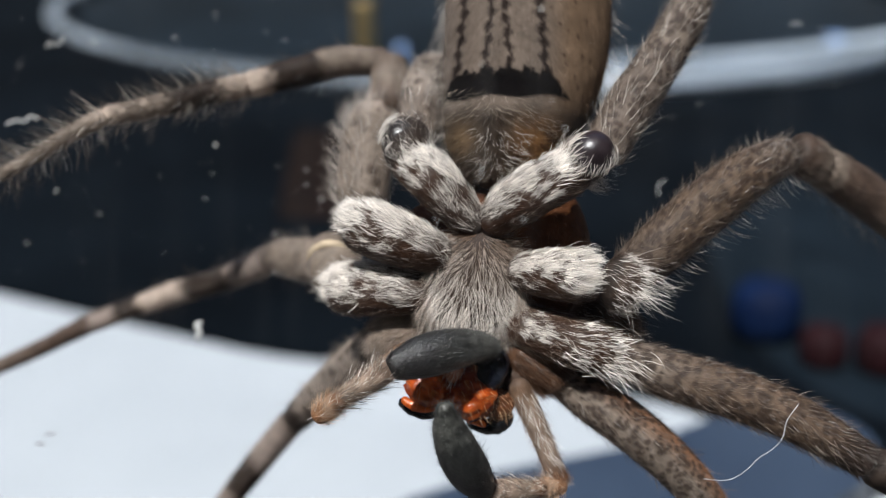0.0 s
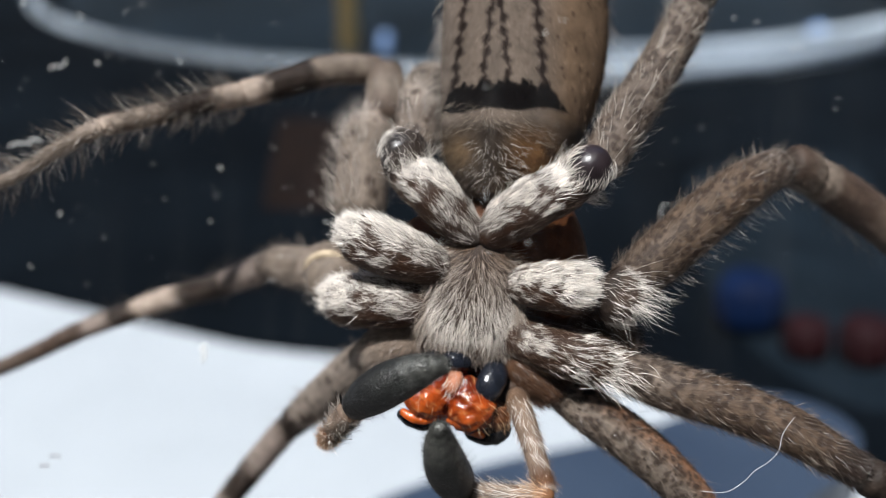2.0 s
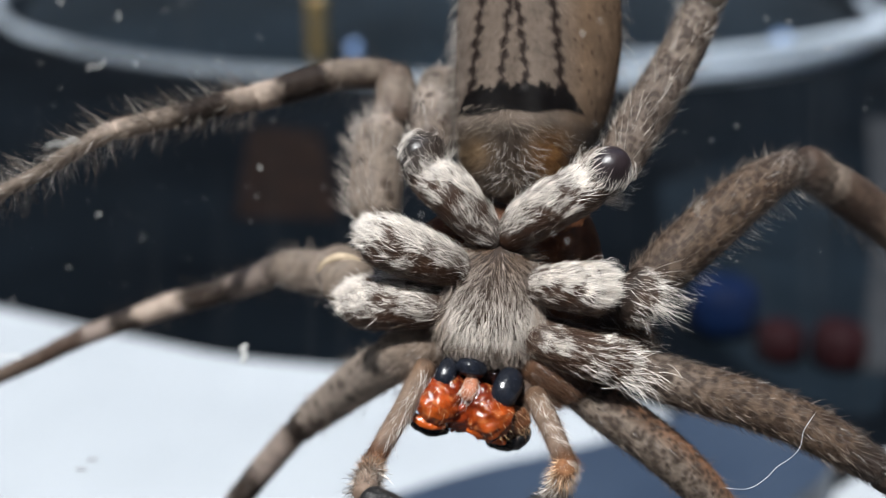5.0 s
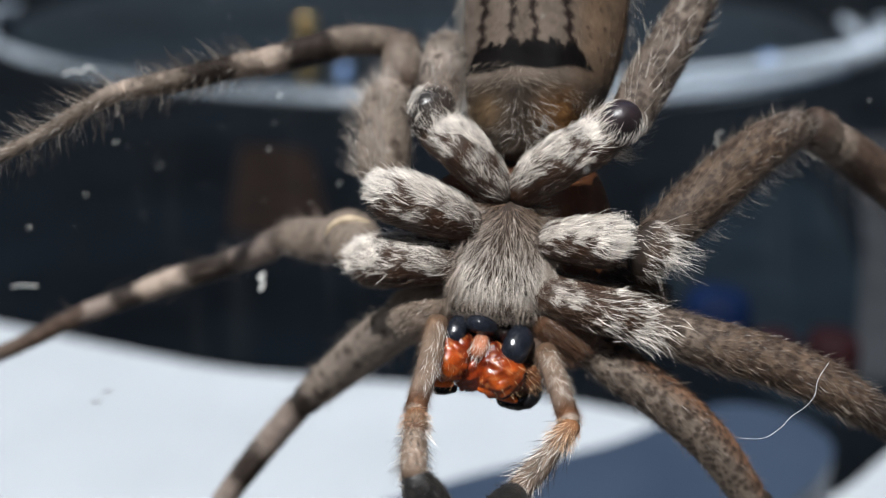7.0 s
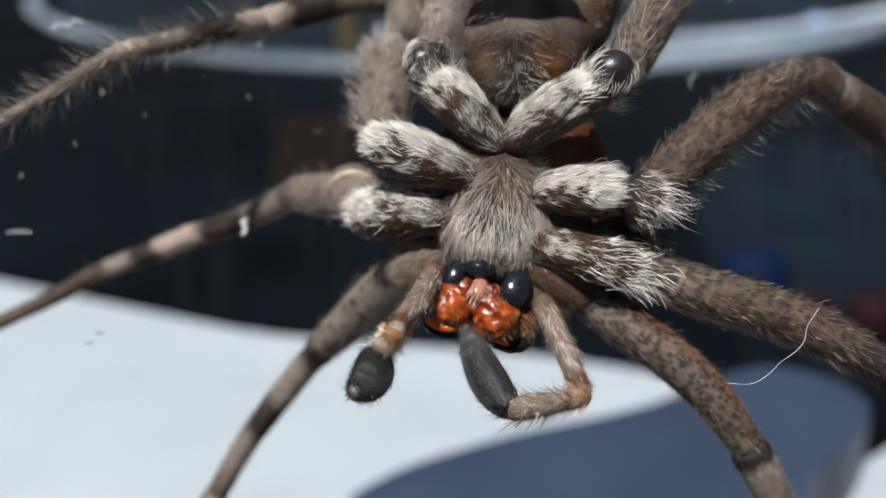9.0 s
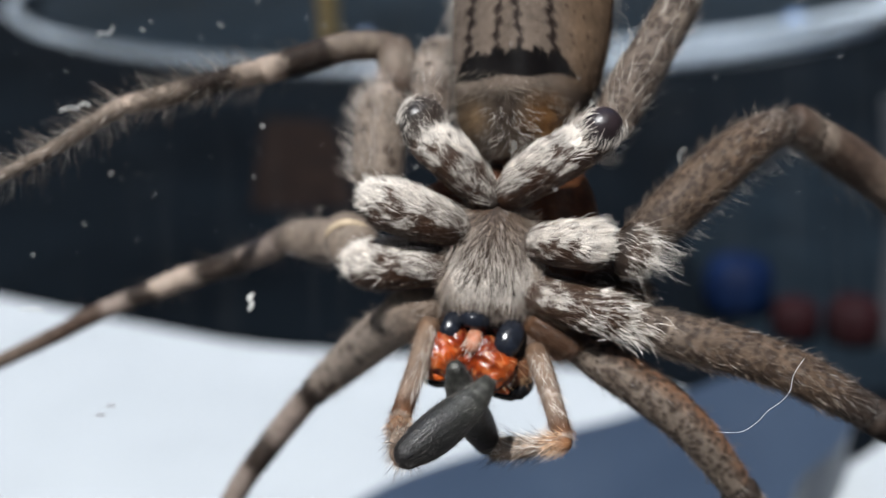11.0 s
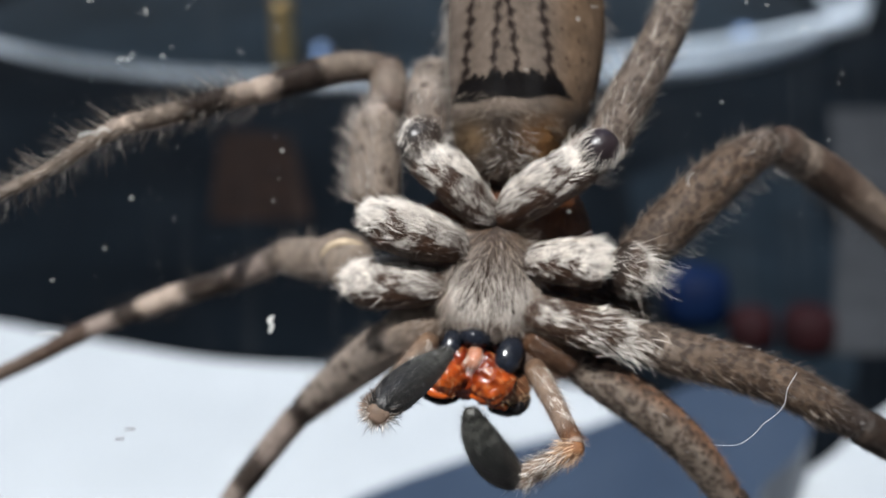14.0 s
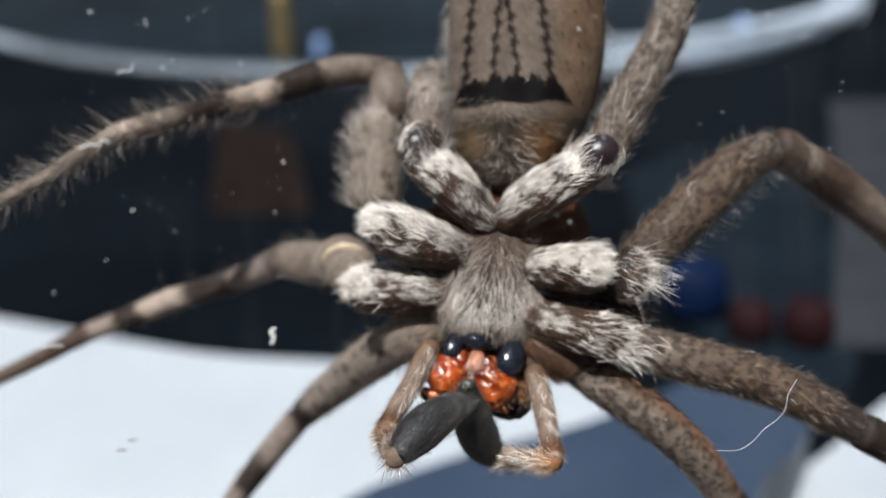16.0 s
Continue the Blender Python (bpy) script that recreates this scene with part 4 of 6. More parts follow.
def mouth():
    orange, deep = (0.36, 0.058, 0.007), (0.055, 0.006, 0.002)
    rng = np.random.default_rng(7)
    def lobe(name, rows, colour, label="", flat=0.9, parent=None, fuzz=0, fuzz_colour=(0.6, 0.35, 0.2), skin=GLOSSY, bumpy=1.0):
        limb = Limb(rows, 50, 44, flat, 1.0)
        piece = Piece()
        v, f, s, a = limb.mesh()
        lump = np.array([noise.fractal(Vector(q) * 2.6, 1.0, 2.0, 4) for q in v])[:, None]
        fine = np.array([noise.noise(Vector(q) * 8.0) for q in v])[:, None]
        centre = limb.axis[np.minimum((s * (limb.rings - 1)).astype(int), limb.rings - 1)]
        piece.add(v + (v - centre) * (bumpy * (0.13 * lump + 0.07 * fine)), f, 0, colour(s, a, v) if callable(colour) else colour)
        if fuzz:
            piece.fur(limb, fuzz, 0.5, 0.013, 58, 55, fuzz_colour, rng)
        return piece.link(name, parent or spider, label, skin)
    blue_black = (0.01, 0.012, 0.018)
    tone = bands((0, deep), (0.22, (0.1, 0.01, 0.003)), (0.42, (0.28, 0.04, 0.006)), (0.75, (0.4, 0.075, 0.01)), (1, orange))
    base_tone = tone
    def tone(s, a, p):
        """Wet orange, mottled with dark red and pale amber."""
        c = base_tone(s, a, p)
        dark = np.clip(0.9 * drift(p, 0.42, 2.0) + 0.1, 0, 0.8)[:, None]
        pale = np.clip(0.8 * drift(p, 0.3, 9.0) - 0.25, 0, 0.6)[:, None]
        return (c * (1 - dark) + np.array((0.12, 0.014, 0.004)) * dark) * (1 - pale) + np.array((0.55, 0.2, 0.06)) * pale
    left = lobe("chelicera", [(-1.6, -3.4, 0.3, 0.7), (-2.2, -4.2, 0.75, 1.0), (-2.65, -5.05, 0.95, 1.12), (-2.9, -5.75, 0.6, 0.85)], tone, "glossy orange-red jaw lobe", fuzz=130, fuzz_colour=(0.9, 0.5, 0.24))
    lobe("fang", [(-3.98, -5.72, 0.35, 0.24), (-3.4, -6.1, 0.62, 0.34), (-2.6, -6.28, 0.65, 0.34), (-1.75, -6.2, 0.45, 0.2)], BLACK, "glossy black fang edge", parent=left)
    lobe("inner_edge", [(-3.85, -5.58, 0.9, 0.2), (-3.3, -5.85, 1.22, 0.24), (-2.7, -6.0, 1.3, 0.2), (-2.0, -5.93, 1.1, 0.12)], (0.5, 0.09, 0.01), "bright orange ridge", parent=left)
    def dusky(s, a, p):
        """The same, browner towards the tip, in part painting the feeler's shade."""
        w = np.clip((s - 0.62) / 0.25, 0, 0.8)[:, None]
        return tone(s, a, p) * (1 - w) + np.array((0.1, 0.03, 0.012)) * w
    right = lobe("chelicera", [(-0.95, -3.75, 0.5, 0.65), (-0.7, -4.7, 0.95, 1.02), (-0.4, -5.55, 1.08, 1.2), (0.0, -6.4, 0.65, 0.95)], dusky, "glossy orange-red jaw lobe", fuzz=150, fuzz_colour=(0.88, 0.55, 0.28))
    lobe("fang", [(-0.8, -6.6, 0.2, 0.28), (0.0, -6.95, 0.45, 0.4), (0.85, -6.9, 0.4, 0.45), (1.45, -6.3, 0.1, 0.38)], BLACK, "glossy black fang edge", parent=right)
    lobe("inner_edge", [(-1.75, -5.92, 1.0, 0.12), (-1.2, -6.05, 1.35, 0.22), (-0.6, -6.38, 1.4, 0.26), (0.14, -6.85, 1.05, 0.14)], (0.5, 0.09, 0.01), "bright orange ridge", parent=right)
    lobe("jaw_side", [(0.35, -5.2, 0.3, 0.8), (0.75, -5.85, 0.45, 0.9), (0.85, -6.55, 0.15, 0.75)], (0.13, 0.05, 0.022), "brown bristly side of the jaw", fuzz=420, fuzz_colour=(0.6, 0.36, 0.2), parent=right)
    soft = [lobe("labium", [(-1.15, -3.52, 0.97, 0.3), (-1.28, -4.05, 1.47, 0.4), (-1.61, -4.61, 1.47, 0.32)], (0.4, 0.16, 0.09), "pinkish lip between the jaws", fuzz=240, fuzz_colour=(0.85, 0.72, 0.62))]
    # Dark filler added so that no bright background shows between the bulbs.
    soft += [lobe("mouth_backing", [(-2.5, -3.3, -0.6, 0.8), (-0.8, -3.5, -0.55, 1.1), (0.9, -3.8, -0.6, 0.8)], (0.02, 0.008, 0.006), "dark backing added behind the mouth to close a gap")]
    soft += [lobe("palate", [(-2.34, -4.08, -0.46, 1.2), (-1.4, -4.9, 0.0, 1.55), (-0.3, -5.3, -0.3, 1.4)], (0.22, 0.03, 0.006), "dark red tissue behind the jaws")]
    soft += [lobe("black_bulb", [(-2.15, -2.6, 0.5, 0.42), (-2.4, -3.2, 1.04, 0.52), (-2.63, -3.8, 1.1, 0.49), (-2.82, -4.45, 0.74, 0.24)], blue_black, "glossy blue-black bulb", 0.75, skin=SHELL, bumpy=0.35)]
    soft += [lobe("black_bulb", [(-1.94, -2.88, 0.85, 0.36), (-1.21, -2.98, 1.26, 0.48), (-0.41, -3.25, 0.88, 0.34)], blue_black, "small glossy blue-black bulb", 0.85, skin=SHELL, bumpy=0.35)]
    soft += [lobe("black_bulb", [(1.1, -3.2, 0.52, 0.5), (0.72, -3.8, 1.15, 0.7), (0.36, -4.5, 1.35, 0.68), (0.08, -5.3, 0.91, 0.3)], blue_black, "glossy blue-black bulb", 0.75, skin=SHELL, bumpy=0.35)]
    soft += [lobe("cheek", [(1, -5, -0.37, 0.8), (1.79, -4.68, -0.15, 1.0), (2.46, -5.16, -0.44, 0.8)], UMBER, "brown hairy cheek", fuzz=160, fuzz_colour=TAN, skin=CUTICLE)]
    return left, right, soft


abdomen()
carapace()
sternum()
left_jaw, right_jaw, mouth_parts = mouth()


def palp(side, seed):
    """The three joints of a feeler, each along +x from its own joint."""
    rng = np.random.default_rng(seed)
    made = {}
    piece = Piece()
    limb = Limb([(-0.2, 0, 0, 0.56), (1.5, 0.05, 0, 0.58), (3.2, 0.05, 0, 0.52), (4.9, 0, 0, 0.5), (5.9, 0, 0, 0.46)], 34, 22, 1.0, 0.7)
    tone = bands((0, UMBER), (0.1, (0.15, 0.09, 0.055)), (0.25, (0.21, 0.15, 0.11)), (0.66, (0.23, 0.165, 0.125)), (0.78, (0.13, 0.065, 0.035)), (0.88, (0.15, 0.07, 0.035)), (0.95, PALE), (1, PALE))
    piece.limb(limb, tone)
    piece.fur(limb, 2200, 0.34, 0.014, 68, 20, tone, rng, span=(0.05, 0.95))
    piece.fur(limb, 700, 0.45, 0.011, 40, 30, lambda s, a, p: tone(s, a, p) * 1.5, rng, span=(0.05, 0.95))
    piece.fur(limb, 110, 0.85, 0.016, 72, 15, WHITISH, rng, span=(0.08, 0.7), angles=(60, 150))
    piece.fur(limb, 40, 0.6, 0.015, 66, 20, WHITISH, rng, span=(0.08, 0.95))
    piece.fur(limb, 90, 0.7, 0.016, 50, 20, (0.1, 0.07, 0.05), rng, span=(0.1, 0.95))
    made["femur"] = piece.link("pedipalp_femur", spider, "slender pale brown feeler joint with long hairs")
    piece = Piece()
    limb = Limb([(-0.25, 0, 0, 0.42), (0.7, 0, 0, 0.55), (1.6, 0.05, 0, 0.43), (2.6, 0.05, 0, 0.55), (3.9, 0, 0, 0.57), (4.7, 0, 0, 0.46)], 34, 22, 1.0, 0.7)
    tone = bands((0, (0.24, 0.11, 0.05)), (0.16, (0.28, 0.15, 0.08)), (0.26, (0.32, 0.22, 0.15)), (0.36, (0.2, 0.1, 0.055)), (0.5, (0.34, 0.26, 0.2)), (0.85, (0.3, 0.22, 0.17)), (1, (0.16, 0.11, 0.08)))
    piece.limb(limb, tone)
    piece.fur(limb, 1500, 0.36, 0.013, 66, 20, (0.33, 0.23, 0.16), rng, span=(0.04, 0.93))
    piece.fur(limb, 420, 0.55, 0.012, 38, 30, (0.85, 0.78, 0.7), rng, span=(0.1, 0.93))
    piece.fur(limb, 160, 0.8, 0.016, 52, 14, (0.5, 0.42, 0.36), rng, span=(0.1, 0.9))
    piece.fur(limb, 260, 1.2, 0.017, 58, 12, (0.06, 0.045, 0.035), rng, span=(0.3, 0.9))
    piece.fur(limb, 60, 0.9, 0.032, 48, 20, WHITISH, rng, span=(0.1, 0.9))
    piece.fur(limb, 420, 0.55, 0.013, 35, 45, (0.8, 0.52, 0.32), rng, span=(0.0, 0.3))
    piece.fur(limb, 300, 0.5, 0.016, 68, 20, (0.9, 0.83, 0.74), rng, span=(0.3, 0.95))
    made["tibia"] = piece.link("pedipalp_tibia", spider, "pale bristly feeler joint")
    piece = Piece()
    limb = Limb([(-0.15, 0, 0, 0.48), (0.6, 0.1, 0.05, 0.76), (1.7, 0.2, 0.1, 1.01), (3.0, 0.22, 0.1, 1.02), (4.4, 0.1, 0, 0.82), (5.3, -0.1, -0.1, 0.52), (5.9, -0.3, -0.15, 0.28)], 60, 44, 0.88, 0.9)
    tone = bands((0, (0.012, 0.011, 0.011)), (0.35, (0.016, 0.016, 0.016)), (0.58, (0.026, 0.027, 0.025)), (0.65, (0.07, 0.071, 0.064)), (0.69, (0.03, 0.031, 0.028)), (0.75, (0.095, 0.095, 0.084)), (0.79, (0.04, 0.041, 0.037)),
                 (0.85, (0.11, 0.11, 0.098)), (0.89, (0.05, 0.051, 0.046)), (1, (0.11, 0.11, 0.098)))
    piece.limb(limb, tone)
    piece.fur(limb, 7000, 0.2, 0.012, 76, 8, lambda s, a, p: tone(s, a, p) * 1.2 + 0.003, rng)
    piece.fur(limb, 1500, 0.34, 0.010, 48, 20, (0.06, 0.057, 0.052), rng, span=(0.04, 0.98))
    piece.fur(limb, 260, 0.6, 0.012, 32, 20, (0.035, 0.03, 0.028), rng, span=(0.04, 0.98))
    piece.fur(limb, 260, 0.24, 0.010, 66, 20, (0.45, 0.43, 0.4), rng, span=(0.03, 0.98))
    piece.fur(limb, 2600, 0.15, 0.007, 20, 25, (0.16, 0.15, 0.14), rng, span=(0.03, 0.98))
    piece.fur(limb, 5, 0.8, 0.14, 45, 35, BLACK, rng, span=(0.03, 0.07))
    made["bulb"] = piece.link("pedipalp_bulb", spider, "dark olive-grey swollen feeler tip", VELVET)
    return {(side, k): ob for k, ob in made.items()}


palps = {**palp("L", 101), **palp("R", 102)}

# ---------------------------------------------------------------- silk, glass and dust
def strand(name, points, radius, mat, label, category, parent=None):
    """A thin round thread through points in millimetres."""
    limb = Limb([(*p, radius) for p in points], 40, 8, 1.0, 1.0)
    v, f, _, _ = limb.mesh()
    return tagged(mesh_object(name, v, f, [mat], parent=parent), label, category)


UMBRA = plain("dark_fibre", (0.12, 0.11, 0.1), (0.2, 0.18, 0.17), 2000.0, 0.6)
SILK = plain("silk", (0.55, 0.57, 0.6), (0.75, 0.76, 0.78), 2000.0, 0.3)
strand("silk_thread", [(11.76, 38.96, 83.02), (12.9, 38.8, 83.06), (13.73, 38.92, 83.54), (14.2, 39.07, 84.01), (14.86, 39.19, 84.45), (15.3, 39.35, 84.95), (15.5, 39.69, 85.58), (16.12, 40.12, 86.28)], 0.011, SILK,
       "white strand of silk caught on the spider's leg", "silk")

pane = bpy.data.meshes.new("glass_sheet")
bm = bmesh.new()
bmesh.ops.create_cube(bm, size=1.0)
bmesh.ops.scale(bm, vec=(0.2, 0.2265, 0.0015), verts=bm.verts)
bmesh.ops.bevel(bm, geom=bm.edges[:], offset=0.0004, segments=2, affect="EDGES")
bm.to_mesh(pane)
bm.free()
pane.materials.append(GLASS)
pane = tagged(new("glass_sheet", pane), "clear glass sheet leaning before the spider, specked with dust", "glass sheet")
pane.matrix_world = pose(0.00000, 0.03712, 0.10579, 68, 0, 0)
pane.visible_shadow = False


def on_pane(x, y, lift=0.0):
    """A place on the pane's far face, from millimetres across and up it."""
    m = pane.matrix_world
    q = m @ Vector((x * MM, y * MM, -0.00078 - lift * MM))
    return (q.x / MM, q.y / MM, q.z / MM)


def dust():
    rng = np.random.default_rng(9)
    verts, faces = [], []
    way = [Vector(pane.matrix_world.col[k][:3]) for k in range(3)]
    for k in range(420):
        x, y = rng.uniform(-18, 18 if k % 2 else -4), rng.uniform(-11, 11)
        size = 0.009 + 0.032 * rng.random() ** 4
        c = on_pane(x, y, size * 0.5)
        long, turn = 1 + 2.0 * rng.random() ** 3, rng.uniform(0, 6.28)
        n = len(verts)
        for j in range(5):
            a = 2 * math.pi * j / 5
            u, w = size * long * math.cos(a), size * math.sin(a) * rng.uniform(0.6, 1.2)
            u, w = u * math.cos(turn) - w * math.sin(turn), u * math.sin(turn) + w * math.cos(turn)
            verts.append(tuple(c[i] + u * way[0][i] + w * way[1][i] for i in range(3)))
        verts.append(tuple(c[i] - size * way[2][i] * 0.6 for i in range(3)))
        verts.append(tuple(c[i] + size * way[2][i] * 0.6 for i in range(3)))
        faces += [(n + j, n + (j + 1) % 5, n + 5) for j in range(5)] + [(n + (j + 1) % 5, n + j, n + 6) for j in range(5)]
    tagged(mesh_object("dust_specks", np.array(verts), faces, [DUST], smooth=False), "fine pale dust specks on the glass", "dust", kind="stuff")
    for k in range(9):
        x, y, a = rng.uniform(-15, 15), rng.uniform(-9, 9), rng.uniform(0, 6.28)
        l = rng.uniform(0.2, 0.7)
        pts = [on_pane(x + l * t * math.cos(a + t * 1.2), y + l * t * math.sin(a + t * 1.2), 0.03) for t in (0, 0.35, 0.7, 1.0)]
        tagged(strand("dust_fibre", pts, 0.012, DUST, "short pale fibre stuck to the glass", "fibre"), group="fibres on the glass")


dust()
flake = [(-8.75, 33.28, 93.72), (-8.95, 33.24, 93.57), (-8.83, 33.16, 93.38), (-8.96, 33.06, 93.11)]
strand("dust_flake", flake, 0.065, DUST, "small white flake stuck to the glass", "flake")
strand("dust_fibre", [(-15.96, 36.16, 100.29), (-15.59, 36.19, 100.43), (-15.25, 36.16, 100.4), (-15.04, 36.21, 100.59), (-14.74, 36.15, 100.48)], 0.03, DUST, "curled pale fibre stuck to the glass", "fibre")
strand("dust_fibre", [(-17.83, 33.58, 93.17), (-17.39, 33.58, 93.23), (-16.9, 33.53, 93.2)], 0.025, DUST, "short pale fibre stuck to the glass", "fibre")
strand("dust_fibre", [(-13.72, 36.99, 103.34), (-13.77, 36.93, 103.18), (-13.94, 36.88, 103.06), (-14.19, 36.9, 103.11), (-14.33, 36.84, 102.95)], 0.022, DUST, "curled pale fibre stuck to the glass", "fibre")
strand("dust_fibre", [(-13.24, 37.62, 104.89), (-13.18, 37.57, 104.77), (-13.21, 37.51, 104.61)], 0.018, DUST, "short pale fibre stuck to the glass", "fibre")
for x, y in ((0, 0), (0.45, 0.42)):
    q = (-14.97, 32.38, 89.1)
    strand("dust_fibre", [(q[0] - 0.2 + x, q[1], q[2] + y), (q[0] + x, q[1], q[2] + 0.02 + y), (q[0] + 0.2 + x, q[1], q[2] + y)], 0.035, UMBRA, "short dark fibre stuck to the glass", "fibre")


# How far the jaws gape (0 to 1) and how far the mouth shifts across and up, in millimetres.
GAPE = [(0, 0.2, 0, 0), (1.3, 0.3, 0, 0), (2.5, 0.1, 0, 0), (3.5, 0.0, 0, 0), (4.5, 0.5, -0.15, -0.2), (5.8, 1.0, -0.3, -0.33), (6.6, 0.9, -0.3, -0.36), (7.4, 0.9, -0.28, -0.36), (7.8, 1.0, -0.28, -0.34),
        (8.2, 0.9, -0.25, -0.28), (8.6, 0.7, -0.2, -0.2), (9.0, 0.2, -0.12, -0.08), (9.2, 0.3, -0.12, -0.08), (10.3, 0.6, -0.15, -0.1), (11.3, 0.8, -0.15, -0.1), (11.7, 0.3, -0.12, -0.05),
        (12.0, 0.9, -0.15, -0.1), (12.6, 0.9, -0.15, -0.1), (13.0, 0.3, -0.12, -0.05), (13.3, 1.0, -0.15, -0.1), (13.9, 0.9, -0.15, -0.1), (14.1, 0.2, -0.1, -0.05), (14.4, 0.4, -0.1, -0.05),
        (14.7, 0.4, -0.1, -0.05), (14.9, 0.1, -0.1, 0.0), (15.1, 1.0, -0.1, -0.05), (15.3, 0.3, -0.1, 0.0), (15.5, 0.4, -0.1, 0.0), (15.7, 0.9, -0.1, -0.05), (16.0, 0.5, -0.1, 0.0)]


def about(x, y, turn, dx, dy):
    """A turn in degrees about the point (x, y) of the spider, with a shift, all in millimetres."""
    a = radians(turn)
    return pose((x - x * math.cos(a) + y * math.sin(a) + dx) * MM, (y - x * math.sin(a) - y * math.cos(a) + dy) * MM, 0, 0, 0, turn)


def motions():
    for ob in mouth_parts:
        walk(ob, [(t, pose(dx * MM, dy * MM, 0)) for t, gape, dx, dy in GAPE])
    walk(left_jaw, [(t, about(-1.6, -3.4, -12 * gape, dx - 0.1 * gape, dy - 0.12 * gape)) for t, gape, dx, dy in GAPE])
    walk(right_jaw, [(t, about(-0.95, -3.75, 9 * gape, dx + 0.02 * gape, dy - 0.2 * gape)) for t, gape, dx, dy in GAPE])
